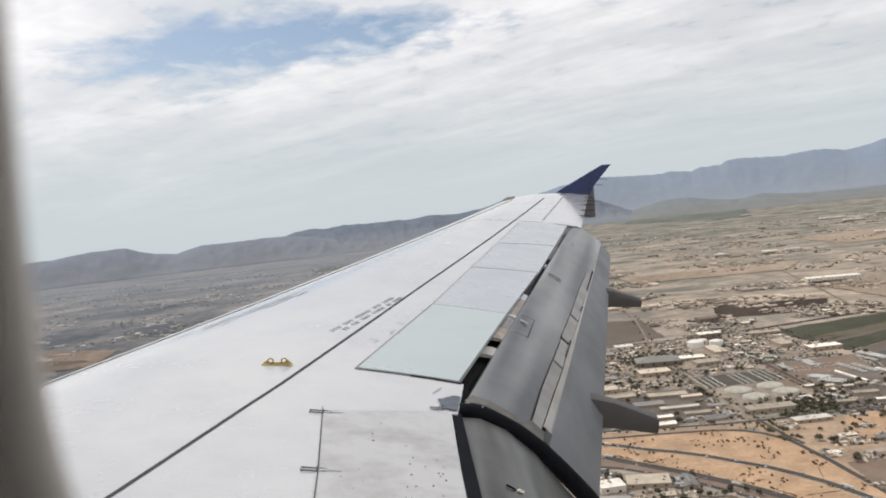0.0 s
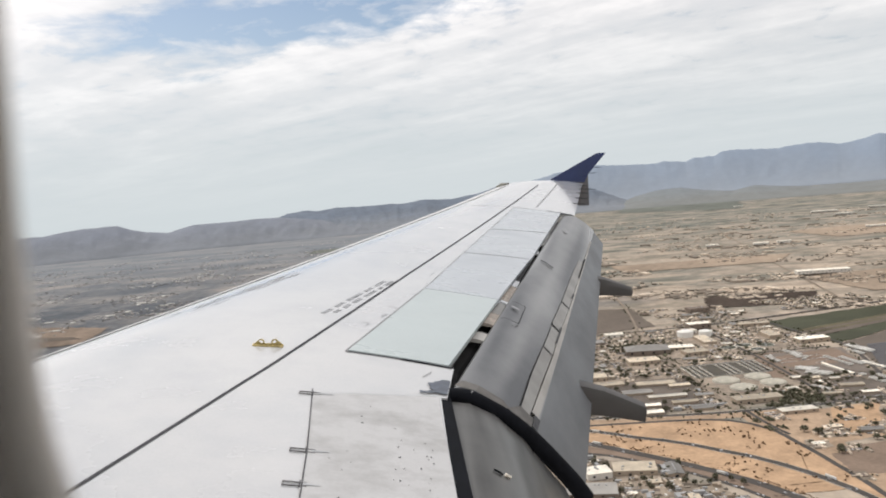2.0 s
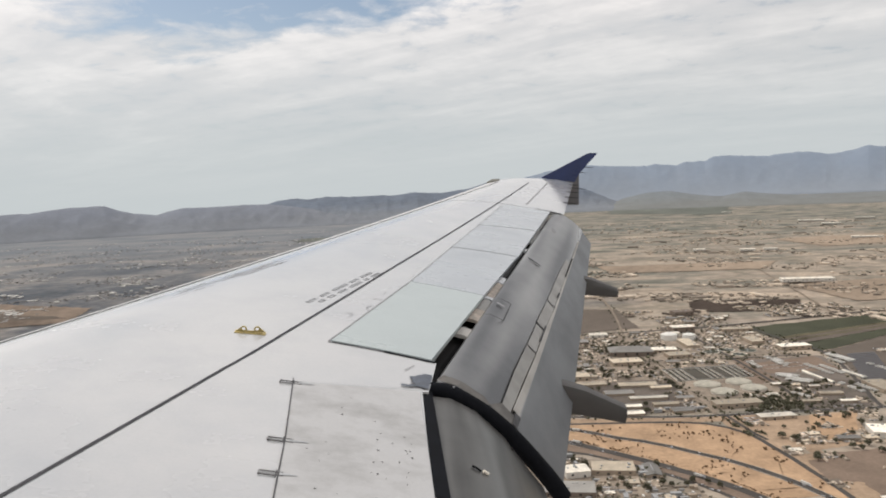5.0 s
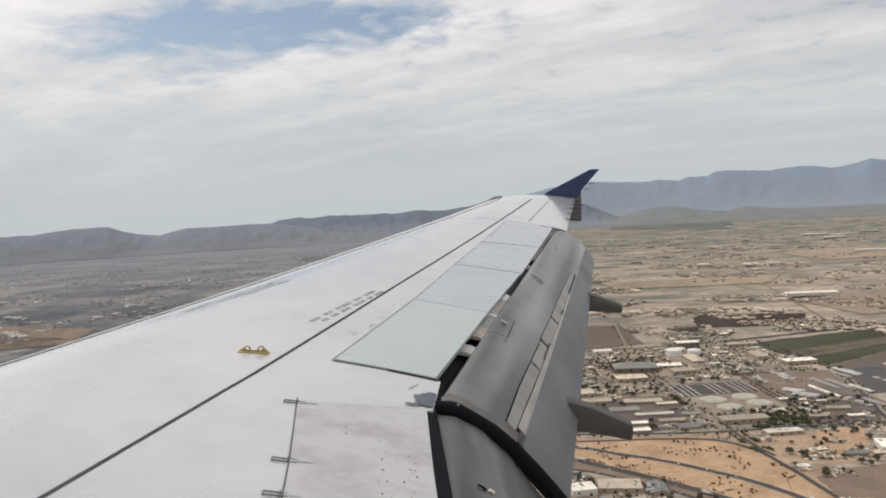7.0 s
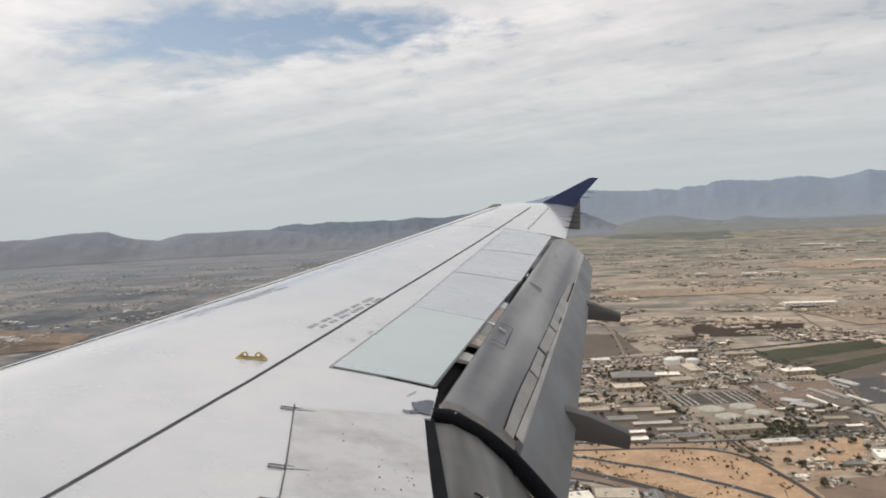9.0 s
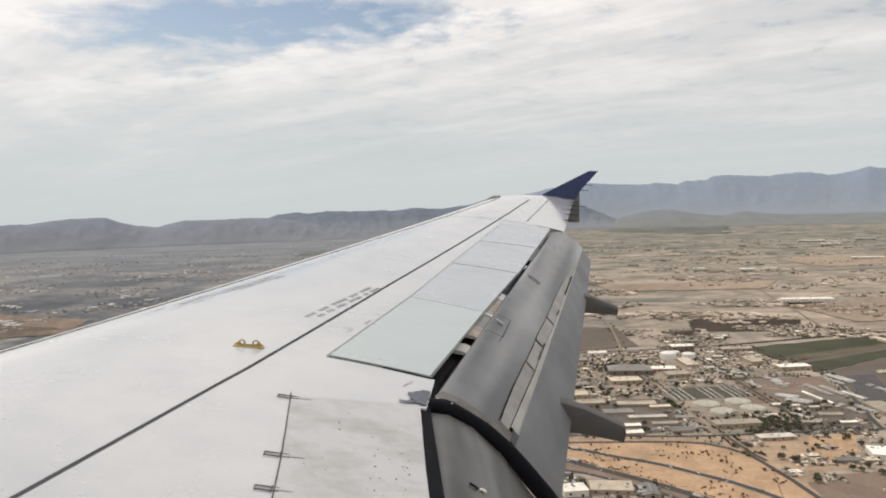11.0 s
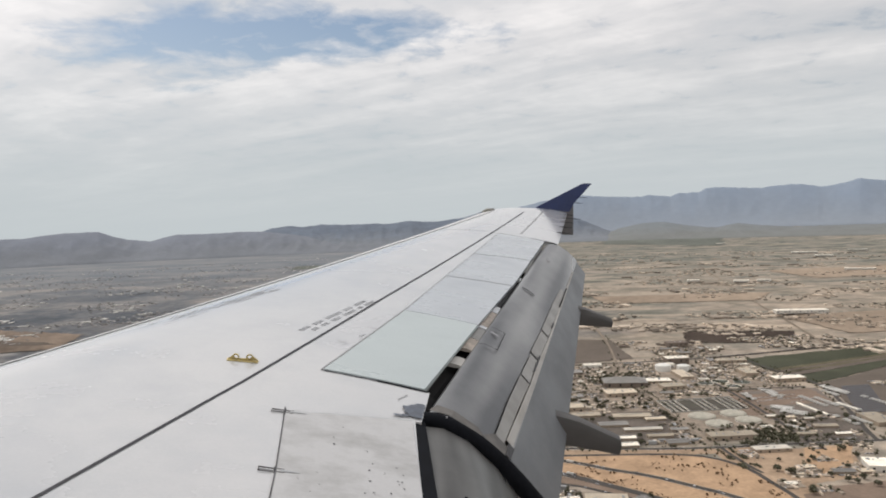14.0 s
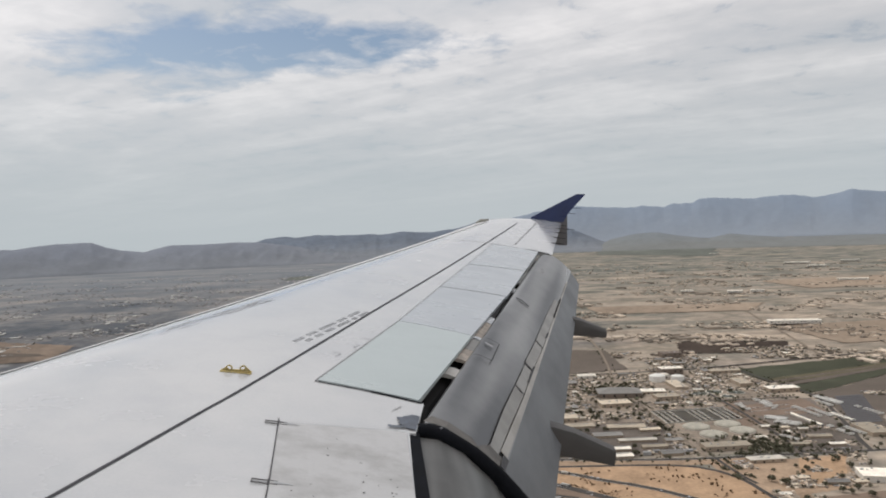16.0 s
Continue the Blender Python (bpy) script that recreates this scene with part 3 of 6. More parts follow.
TAB_IN = [(6.14, 0.11), (6.176, 0.158), (6.27, 0.062), (6.40, -0.10), (6.553, -0.31), (6.546, -0.315), (6.37, -0.10), (6.21, 0.05)]
TAB_OUT = [(8.53, 0.97), (8.564, 1.006), (8.62, 0.945), (8.675, 0.885), (8.73, 0.813), (8.722, 0.807), (8.65, 0.885), (8.56, 0.965)]
INNER_OUT = [(5.585, 0.30), (5.545, 0.40), (5.575, 0.452), (5.70, 0.440), (5.87, 0.36), (6.07, 0.19), (6.28, -0.06), (6.37, -0.16), (6.36, -0.17), (6.15, 0.02), (5.85, 0.20)]


def flap_loft(p_in, p_out, y0, y1, n=14):
    return loft([[(lerp(a[0], b[0], i / n), lerp(y0, y1, i / n), lerp(a[1], b[1], i / n)) for a, b in zip(p_in, p_out)] for i in range(n + 1)])


def run_on(p_in, p_out, t):
    return [(lerp(a[0], b[0], t), lerp(a[1], b[1], t)) for a, b in zip(p_in, p_out)]


main = part("main_flap", flap_loft([(x, z - 0.025) for x, z in run_on(MAIN_IN, MAIN_OUT, -0.009)], MAIN_OUT, 6.407, 13.45), FLAP_GREY, wing, "grey metal flap, lowered", smooth=True)
tab = part("flap_tab", flap_loft(run_on(TAB_IN, TAB_OUT, -0.009), TAB_OUT, 6.407, 13.45), TAB_GREY, wing, smooth=True)
inner = part("inner_flap", flap_loft([(x - 0.03, z - 0.40) for x, z in INNER_OUT], INNER_OUT, 2.2, 6.30), INNER_GREY, wing, smooth=True)
for o in (main, tab, inner):
    o.data.set_sharp_from_angle(angle=radians(40))


def tube(points, radius, sides=8):
    rings = []
    for i, p in enumerate(points):
        a, b = Vector(points[max(0, i - 1)]), Vector(points[min(len(points) - 1, i + 1)])
        q = (b - a).to_track_quat("Z", "Y")
        r = radius[i] if isinstance(radius, (list, tuple)) else radius
        rings.append([Vector(p) + q @ Vector((r * math.cos(k * 2 * math.pi / sides), r * math.sin(k * 2 * math.pi / sides), 0)) for k in range(sides)])
    return loft(rings)


def eased(points, n=5):
    """A smooth run of points through those given."""
    out = []
    for i in range(len(points) - 1):
        p0, p1, p2, p3 = (Vector(points[max(0, min(len(points) - 1, k))]) for k in (i - 1, i, i + 1, i + 2))
        for k in range(n):
            t = k / n
            out.append(0.5 * (2 * p1 + (p2 - p0) * t + (2 * p0 - 5 * p1 + 4 * p2 - p3) * t * t + (3 * p1 - p0 - 3 * p2 + p3) * t ** 3))
    return out + [Vector(points[-1])]


part("flap_seal", tube(eased([(5.47, 6.36, 0.452), (5.54, 6.38, 0.460), (5.60, 6.39, 0.466), (5.715, 6.39, 0.445), (5.852, 6.39, 0.374), (5.971, 6.39, 0.298), (6.093, 6.39, 0.202), (6.216, 6.39, 0.088), (6.342, 6.39, -0.042), (6.447, 6.39, -0.157), (6.54, 6.39, -0.275)]),
                       [lerp(0.046, 0.062, min(1.0, i / 24)) for i in range(51)], 16), BLACK_SEAL, wing, "thick black rubber seal between the flaps", smooth=True)
part("shroud_seal", loft([[(5.485, y, wing_top(5.485, y) - 0.004), (5.575, y, wing_top(5.485, y) - 0.035), (5.565, y, wing_top(5.485, y) - 0.08), (5.47, y, wing_top(5.485, y) - 0.03)]
                          for y in (2.3, 3, 4, 5, 5.8, 6.3)]), BLACK_SEAL, wing)
# bay behind the slot ahead of the flap, its shade put into the near-black colour
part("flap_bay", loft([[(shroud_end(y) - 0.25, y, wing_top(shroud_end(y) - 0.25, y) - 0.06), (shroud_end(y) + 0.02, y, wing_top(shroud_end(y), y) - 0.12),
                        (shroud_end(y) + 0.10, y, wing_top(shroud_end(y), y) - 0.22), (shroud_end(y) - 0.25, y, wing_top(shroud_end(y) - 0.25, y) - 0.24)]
                       for y in [6.45 + 0.5 * i for i in range(15)]]), SLOT_SHADE, wing)

# flap track fairings
for y, top, tip_x, tip_z, low_z, drop in ((8.0, (7.0, 0.10), 7.52, -0.14, -0.29, 0.31), (11.5, (8.11, 0.57), 8.56, 0.38, 0.28, 0.28)):
    rings = []
    for t in (0.0, 0.15, 0.3, 0.45, 0.6, 0.7, 0.8, 0.9, 1.0):
        x = lerp(top[0] - 1.5, tip_x, t)
        zc = table([(top[0] - 1.5, wing_base(y) - 0.12), (top[0] - 0.6, top[1] + 0.02), (top[0], top[1]), (tip_x, tip_z + 0.03)], x)
        zb = table([(top[0] - 1.5, wing_base(y) - 0.2), (top[0] - 1.1, top[1] - drop * 0.8), (top[0] - 0.5, top[1] - drop), (top[0], top[1] - drop), (tip_x, low_z)], x)
        hh = zc - zb
        w = 0.13 * min(1.0, 0.4 + 2 * t) * (1.0 if t < 0.6 else lerp(1.0, 0.6, (t - 0.6) / 0.4))
        rings.append([(x, y - w * 0.8, zc - 0.03), (x, y, zc), (x, y + w * 0.8, zc - 0.03), (x, y + w, zc - hh * 0.4), (x, y + w * 0.7, zc - hh * 0.92),
                      (x, y, zc - hh), (x, y - w * 0.7, zc - hh * 0.92), (x, y - w, zc - hh * 0.4)])
    o = part("track_fairing", loft(rings), FAIRING_GREY, wing, "grey flap track fairing", smooth=True)
    o.data.set_sharp_from_angle(angle=radians(45))

# wing tip fence
def plate(outline, y, half, lean=0.0):
    bm = bmesh.new()
    a = [bm.verts.new((x, y - half + lean * (z - 1.8), z)) for x, z in outline]
    b = [bm.verts.new((x, y + half + lean * (z - 1.8), z)) for x, z in outline]
    bm.faces.new(a)
    bm.faces.new(b[::-1])
    n = len(outline)
    for i in range(n):
        bm.faces.new((a[i], a[(i + 1) % n], b[(i + 1) % n], b[i]))
    return bm


part("tip_fence", plate([(8.64, 1.80), (8.68, 1.835), (9.60, 2.37), (9.66, 2.385), (9.81, 2.39), (9.79, 2.37), (9.46, 1.96), (9.44, 1.92), (9.36, 1.76), (9.0, 1.77)], 17.06, 0.02, 0.05), FENCE_BLUE, wing, "dark blue upper tip fence")
part("tip_fence", plate([(9.06, 1.76), (9.36, 1.765), (9.44, 1.915), (9.49, 1.28), (9.26, 1.27)], 17.06, 0.018), LOWER_FENCE, wing, "grey lower tip fence")


# ---- the land below: roads, fields, town ----
ASPHALT = material("worn_asphalt", (0.078, 0.070, 0.064), 0.9, 0, 0.25, 0.02, 0.4, spec=0.2)
PAVING = material("pale_concrete_lot", (0.23, 0.19, 0.15), 0.9, 0, 0.3, 0.02, 0.3, spec=0.2, random_tint=0.6)
OCHRE = material("bare_ochre_soil", (0.455, 0.307, 0.196), 0.95, 0, 0.3, 0.02, 0.14, spec=0.1)
TAN_LOT = material("bare_tan_soil", (0.40, 0.29, 0.203), 0.95, 0, 0.36, 0.015, 0.15, spec=0.1)
DUST_FIELD = material("dusty_brown_field", (0.23, 0.18, 0.142), 0.95, 0, 0.45, 0.006, 0.03, spec=0.1)
FIELD_TAN = material("pale_dry_field", (0.35, 0.275, 0.21), 0.95, 0, 0.3, 0.004, 0.04, spec=0.1)
BROWN_LOT = material("bare_brown_soil", (0.225, 0.168, 0.13), 0.95, 0, 0.25, 0.015, 0.15, spec=0.1)
CROP = material("irrigated_crop", (0.075, 0.078, 0.054), 0.95, 0, 0.25, 0.01, 0.2, spec=0.1)
CROP_DRY = material("dry_crop", (0.135, 0.118, 0.078), 0.95, 0, 0.25, 0.01, 0.2, spec=0.1)
FALLOW = material("fallow_soil", (0.15, 0.125, 0.105), 0.95, 0, 0.2, 0.008, 0.15, spec=0.1)
DARK_SOIL = material("dark_ploughed_soil", (0.075, 0.058, 0.048), 0.95, 0, 0.4, 0.01, 0.1, spec=0.1)
# green of the far fields, muted in the colour for distance haze
SCRUB_LAND = material("hazed_scrub", (0.165, 0.174, 0.152), 0.95, 0, 0.35, 0.004, 0.05, spec=0.1)
ROOF_WHITE = material("white_roof", (0.78, 0.72, 0.62), 0.7, 0, 0.25, 0.08, 0.6, random_tint=0.35)
ROOF_CREAM = material("cream_roof", (0.56, 0.475, 0.365), 0.75, 0, 0.25, 0.08, 0.6, random_tint=0.4)
ROOF_GREY = material("grey_metal_roof", (0.26, 0.245, 0.225), 0.6, 0.1, 0.2, 0.05, 0.6, random_tint=0.3)
ROOF_BROWN = material("brown_shingle_roof", (0.17, 0.13, 0.105), 0.85, 0, 0.25, 0.08, 0.8)
WALL_TAN = material("tan_stucco", (0.36, 0.29, 0.22), 0.85, 0, 0.15, 0.1, 0.9)
WALL_WHITE = material("white_stucco", (0.66, 0.62, 0.56), 0.85, 0, 0.12, 0.1, 0.9)
WALL_BROWN = material("brown_block_wall", (0.19, 0.15, 0.12), 0.85, 0, 0.2, 0.1, 0.9)
DARK_GLASS = material("dark_window_glass", (0.025, 0.03, 0.035), 0.15, 0, 0.3, 0.3)
UNIT_GREY = material("galvanised_sheet", (0.36, 0.36, 0.36), 0.5, 0.3, 0.2, 0.8)
SOLAR = material("solar_cells", (0.095, 0.092, 0.098), 0.45, 0.0, 0.3, 0.4)
LEAF = material("dusty_green_leaves", (0.118, 0.112, 0.076), 0.9, 0, 0.35, 0.15, 1.5, spec=0.15, random_tint=0.35)
SCRUB = material("rusty_scrub", (0.15, 0.095, 0.055), 0.95, 0, 0.3, 0.15, 1.5, spec=0.1, random_tint=0.35)
# leaves of the far trees, with distance haze put into their colour
FAR_LEAF = material("hazed_olive_leaves", (0.130, 0.124, 0.105), 0.95, 0, 0.3, 0.15, 1.5, spec=0.1, random_tint=0.3)
BARK = material("grey_bark", (0.12, 0.095, 0.07), 0.9, 0, 0.3, 2, 12)
CAR_PAINT = material("car_paint", (0.36, 0.36, 0.37), 0.35, 0, 0.1, 0.3, random_tint=0.95)
HOUSE_MIX = material("house_roofs", (0.45, 0.375, 0.30), 0.85, 0, 0.2, 0.05, 0.5, random_tint=0.75)
HOUSE_DULL = material("dull_house_roofs", (0.36, 0.34, 0.325), 0.9, 0, 0.2, 0.05, 0.5, random_tint=0.6)
TRUCK_WHITE = material("trailer_white", (0.66, 0.64, 0.60), 0.5, 0, 0.08, 0.4)
TYRE = material("tyre_rubber", (0.02, 0.02, 0.02), 0.85, 0, 0.2, 3)

rng = random.Random(11)
TAKEN = []          # rectangles of the plan that are spoken for


def taken(x, y, r):
    return any(x0 - r < x < x1 + r and y0 - r < y < y1 + r for x0, x1, y0, y1 in TAKEN)


def sheet(name, label, corners, mat, lift, category, n=24, claim=True, parent=None):
    """A level piece of land between four plan corners."""
    bm = bmesh.new()
    grid = []
    (ax, ay), (bx, by), (cx, cy), (dx, dy) = corners
    for i in range(n + 1):
        row = []
        for j in range(n + 1):
            u, w = i / n, j / n
            wob = 0 if 0 < i < n and 0 < j < n else 2 + 0.004 * max(0.0, math.hypot(ax, ay) - 1500)
            x = lerp(lerp(ax, bx, u), lerp(dx, cx, u), w) + rng.uniform(-wob, wob)
            y = lerp(lerp(ay, by, u), lerp(dy, cy, u), w) + rng.uniform(-wob, wob)
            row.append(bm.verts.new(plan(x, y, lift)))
        grid.append(row)
    for i in range(n):
        for j in range(n):
            bm.faces.new((grid[i][j], grid[i + 1][j], grid[i + 1][j + 1], grid[i][j + 1]))
    if claim:
        xs, ys = [c[0] for c in corners], [c[1] for c in corners]
        TAKEN.append((min(xs), max(xs), min(ys), max(ys)))
    return tagged(part(name, bm, mat, parent), label, category, kind="structure")


ROADS = []


def smooth_line(points, step=25):
    out = []
    n = len(points)
    for i in range(n - 1):
        p0, p1, p2, p3 = (Vector(points[max(0, min(n - 1, k))]) for k in (i - 1, i, i + 1, i + 2))
        m = max(1, int((p2 - p1).length / step))
        for k in range(m):
            t = k / m
            out.append(0.5 * (2 * p1 + (p2 - p0) * t + (2 * p0 - 5 * p1 + 4 * p2 - p3) * t * t + (3 * p1 - p0 - 3 * p2 + p3) * t ** 3))
    out.append(Vector(points[-1]))
    return out


def ribbon(line, width, lift, offset=0.0, dash=None):
    bm = bmesh.new()
    prev = None
    for i, p in enumerate(line):
        t = (line[min(len(line) - 1, i + 1)] - line[max(0, i - 1)]).normalized()
        s = Vector((-t.y, t.x))
        a, b = p + s * (offset + width / 2), p + s * (offset - width / 2)
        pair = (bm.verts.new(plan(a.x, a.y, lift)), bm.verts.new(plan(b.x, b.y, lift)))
        if prev and (dash is None or i % dash):
            bm.faces.new((prev[0], prev[1], pair[1], pair[0]))
        prev = pair
    return bm


DIRT_ROAD = material("dusty_road", (0.25, 0.205, 0.162), 0.95, 0, 0.3, 0.02, 0.3, spec=0.1)
LANE_PAINT = material("lane_paint", (0.55, 0.54, 0.50), 0.8, 0, 0.2, 0.1)


def road(points, width, label, lift=0.5, lanes=True, mat=None):
    line = smooth_line(points)
    ROADS.append((line, width))
    ob = tagged(part("road", ribbon(line, width, lift), mat or ASPHALT, None), label, "road", kind="structure")
    if lanes and width < 16:
        for off in (-width * 0.47, width * 0.47):
            part("edge_line", ribbon(line, 0.5, lift + 0.12, off), LANE_PAINT, ob)
    return ob


def near_road(x, y, r):
    p = Vector((x, y))
    return any((p - q).length < r + w / 2 + 6 for line, w in ROADS for q in line)


FREEWAY_A = [(-40, 1420), (70, 1358), (191, 1287), (235, 1258), (275, 1224), (315, 1198), (351, 1168), (384, 1132), (415, 1100), (441, 1064), (464, 1024), (490, 960), (515, 860), (530, 760)]
FREEWAY_B = [(-40, 1410), (40, 1345), (110, 1285), (181, 1223), (220, 1186), (257, 1149), (292, 1114), (323, 1079), (353, 1044), (374, 1016), (410, 955), (445, 860), (460, 760)]
FRONTAGE = [(-40, 1330), (40, 1262), (110, 1218), (173, 1172), (214, 1150), (250, 1118), (284, 1085), (315, 1049), (342, 1012), (375, 955), (404, 860), (416, 760)]
RAMP = [(60, 1318), (214, 1305), (308, 1299), (390, 1291), (444, 1275), (472, 1248), (494, 1208), (503, 1146), (510, 1088), (513, 1042), (518, 978), (520, 800)]
road(FREEWAY_A, 13, "grey asphalt freeway carriageway curving past bare ground")
road(FREEWAY_B, 16, "grey asphalt freeway carriageway curving past bare ground")
road(FRONTAGE, 8, "narrow asphalt frontage road beside the freeway", lanes=False)
road(RAMP, 9, "narrow asphalt road curving round a bare slope", lanes=False)
road([(60, 1356), (233, 1345), (321, 1332), (399, 1322), (498, 1318), (602, 1322), (702, 1322), (800, 1326), (1100, 1345)], 12, "asphalt street between warehouses and bare ground", 0.4)
road([(494, 1316), (497, 1262), (502, 1213), (509, 1180)], 7, "narrow asphalt street with dusty verges", 0.6, False)
road([(480, 1326), (477, 1656), (474, 2118)], 8, "straight dusty street through the town", 0.6, False, DIRT_ROAD)
road([(857, 2140), (872, 1960), (899, 1758), (850, 1560), (795, 1384), (780, 1326)], 9, "dusty road along the edge of the fields", 0.6, False)
road([(100, 2120), (389, 2113), (646, 2126), (835, 2161), (1348, 2295), (2200, 2520)], 12, "long asphalt street across the plain", 0.6, False)
road([(660, 1326), (668, 1500), (672, 1690), (668, 2124)], 8, "asphalt street between yards of parked trailers", 0.7, False)
road([(300, 1760), (480, 1752), (670, 1745), (860, 1752)], 8, "asphalt cross street in the town", 0.75, False)
road([(500, 2112), (560, 2520), (640, 3300), (900, 5200)], 7, "straight dusty road over the desert plain", 0.7, False, DIRT_ROAD)
road([(1180, 2245), (1290, 2700), (1500, 3600), (2100, 6000)], 7, "straight dusty road over the desert plain", 0.7, False, DIRT_ROAD)
road([(-3400, 3100), (-1500, 3000), (200, 2960), (1500, 2930), (2900, 3100)], 8, "long straight dusty road far out on the plain", 0.7, False, DIRT_ROAD)

def soil_between(label, line_a, line_b, mat, lift, gap_a, gap_b, n=60, m=6):
    """Bare soil filling the ground between two roads, each left free by its half width."""
    bm = bmesh.new()
    a, b = smooth_line(line_a), smooth_line(line_b)
    prev = None
    for i in range(n + 1):
        p, q = a[round(i / n * (len(a) - 1))], b[round(i / n * (len(b) - 1))]
        d = (q - p).normalized()
        p, q = p + d * gap_a, q - d * gap_b
        row = []
        for k in range(m + 1):
            c = p.lerp(q, k / m)
            wob = rng.uniform(-2, 2)
            row.append(bm.verts.new(plan(c.x, c.y + wob, lift)))
        if prev:
            for k in range(m):
                bm.faces.new((prev[k], prev[k + 1], row[k + 1], row[k]))
        prev = row
    return tagged(part("bare_slope", bm, mat, None), label, "ground", kind="structure")


soil_between("bare ochre soil slope beside the freeway", RAMP, FREEWAY_A[1:], OCHRE, 0.22, 5, 7)
soil_between("bare ochre soil strip between freeway carriageways", FREEWAY_A[:-2], FREEWAY_B[:-2], OCHRE, 0.24, 8, 10)
soil_between("trodden grey-brown verge beside the freeway", FREEWAY_B[1:], FRONTAGE[1:], BROWN_LOT, 0.2, 9, 3)
sheet("bare_slope", "bare tan strip along a street", [(60, 1350), (490, 1312), (470, 1284), (60, 1322)], TAN_LOT, 0.19, "ground", claim=False)
TAKEN.append((60, 500, 1215, 1312))


def line_at(line, x):
    """How far out a road lies at that x."""
    return table(sorted(line), x)


SHED_YARD = material("dark_yard_asphalt", (0.145, 0.122, 0.104), 0.9, 0, 0.4, 0.02, 0.15, spec=0.2)
TOWN_GROUND = material("oily_town_ground", (0.285, 0.235, 0.188), 0.95, 0, 0.5, 0.012, 0.09, spec=0.15)
sheet("town_ground", "grey-brown trodden ground between town buildings", [(120, 2100), (862, 2120), (800, 1345), (100, 1362)], TOWN_GROUND, 0.12, "ground", 16, False)
sheet("town_ground", "grey-brown trodden ground between workshops", [(60, 1150), (215, 1130), (360, 950), (60, 940)], TOWN_GROUND, 0.12, "ground", 8, False)
sheet("yard", "dark oil-stained asphalt yard between long sheds", [(150, 1580), (470, 1585), (468, 1345), (150, 1360)], SHED_YARD, 0.3, "yard", 10, False)
sheet("bare_lot", "bare tan verge beside a narrow road", [(470, 1312), (560, 1316), (575, 880), (500, 880)], TAN_LOT, 0.16, "ground", claim=False)
sheet("bare_lot", "bare tan lot with few shrubs", [(540, 1282), (719, 1313), (660, 1150), (545, 1120)], TAN_LOT, 0.2, "ground", claim=False)
sheet("bare_lot", "bare brown lot with tyre tracks", [(690, 1690), (860, 1735), (850, 1600), (690, 1590)], BROWN_LOT, 0.42, "ground", claim=False)
sheet("bare_lot", "bare tan lot with few shrubs", [(560, 1110), (800, 1140), (800, 900), (560, 900)], BROWN_LOT, 0.26, "ground", claim=False)
sheet("yard", "dark oil-stained asphalt yard", [(670, 1740), (791, 1728), (699, 1543), (627, 1512)], BROWN_LOT, 0.30, "yard", 10, False)
sheet("yard", "dark brown trodden yard with parked trailers", [(726, 1537), (856, 1509), (768, 1326), (642, 1328)], SHED_YARD, 0.38, "yard", 10, False)
sheet("yard", "grey asphalt yard beside the fields", [(893, 1768), (1240, 1985), (1100, 1690), (880, 1503)], FALLOW, 0.2, "yard", 10, False)
sheet("bare_lot", "bare tan lot with few shrubs", [(635, 1300), (718, 1300), (641, 1156), (569, 1154)], OCHRE, 0.28, "ground", 10, False)
sheet("bare_lot", "bare brown lot with tyre tracks", [(526, 1086), (644, 1104), (577, 991), (519, 1010)], BROWN_LOT, 0.3, "ground", 10, False)
# the striped field
F0, F1, F2, F3 = Vector((840, 2108)), Vector((1420, 2262)), Vector((1240, 1990)), Vector((893, 1775))
for t0, t1, mat, label in ((0.0, 0.45, CROP, "dark green irrigated crop strip"), (0.45, 0.53, CROP_DRY, "dry straw-coloured crop strip"), (0.53, 0.58, FALLOW, "brown fallow crop strip"), (0.58, 0.63, CROP_DRY, "dry straw-coloured crop strip"),
                           (0.63, 0.74, FALLOW, "brown fallow crop strip"), (0.74, 1.0, CROP, "dark green irrigated crop strip")):
    a, b, c, d = F0.lerp(F3, t0), F1.lerp(F2, t0), F1.lerp(F2, t1), F0.lerp(F3, t1)
    sheet("field", label, [tuple(a), tuple(b), tuple(c), tuple(d)], mat, 0.3, "field")
sheet("field", "fallow grey-brown field", [(440, 2560), (575, 2520), (566, 2175), (380, 2135)], FALLOW, 0.3, "field")
sheet("field", "dark ploughed field", [(860, 2640), (1230, 2570), (1120, 2350), (800, 2400)], DARK_SOIL, 0.3, "field", claim=False)
sheet("field", "bare tan field", [(1340, 2950), (2150, 3050), (2050, 2560), (1380, 2480)], FIELD_TAN, 1.0, "field", claim=False)
sheet("field", "bare tan field", [(800, 3900), (1700, 3800), (1500, 3500), (800, 3560)], FIELD_TAN, 1.0, "field", claim=False)
sheet("field", "dark green irrigated field", [(3300, 14800), (4900, 13000), (3600, 9300), (2500, 11100)], SCRUB_LAND, 1.0, "field", claim=False)
sheet("field", "bare tan field", [(2300, 5200), (3900, 5400), (3600, 4700), (2300, 4500)], FIELD_TAN, 1.0, "field", claim=False)
sheet("field", "dark green irrigated field", [(-1500, 8000), (-900, 8100), (-900, 7500), (-1450, 7450)], SCRUB_LAND, 1.0, "field", claim=False)
sheet("field", "bare tan field", [(-2070, 3434), (-1496, 3155), (-1430, 2770), (-1720, 2700)], DUST_FIELD, 1.0, "field", claim=False)
sheet("field", "brown ploughed field", [(-1900, 3050), (-1560, 2960), (-1480, 2880), (-1760, 2890)], FALLOW, 1.6, "field", claim=False)
sheet("field", "bare ochre field", [(-1250, 4200), (-800, 4150), (-850, 3800), (-1250, 3850)], TAN_LOT, 1.0, "field", claim=False)


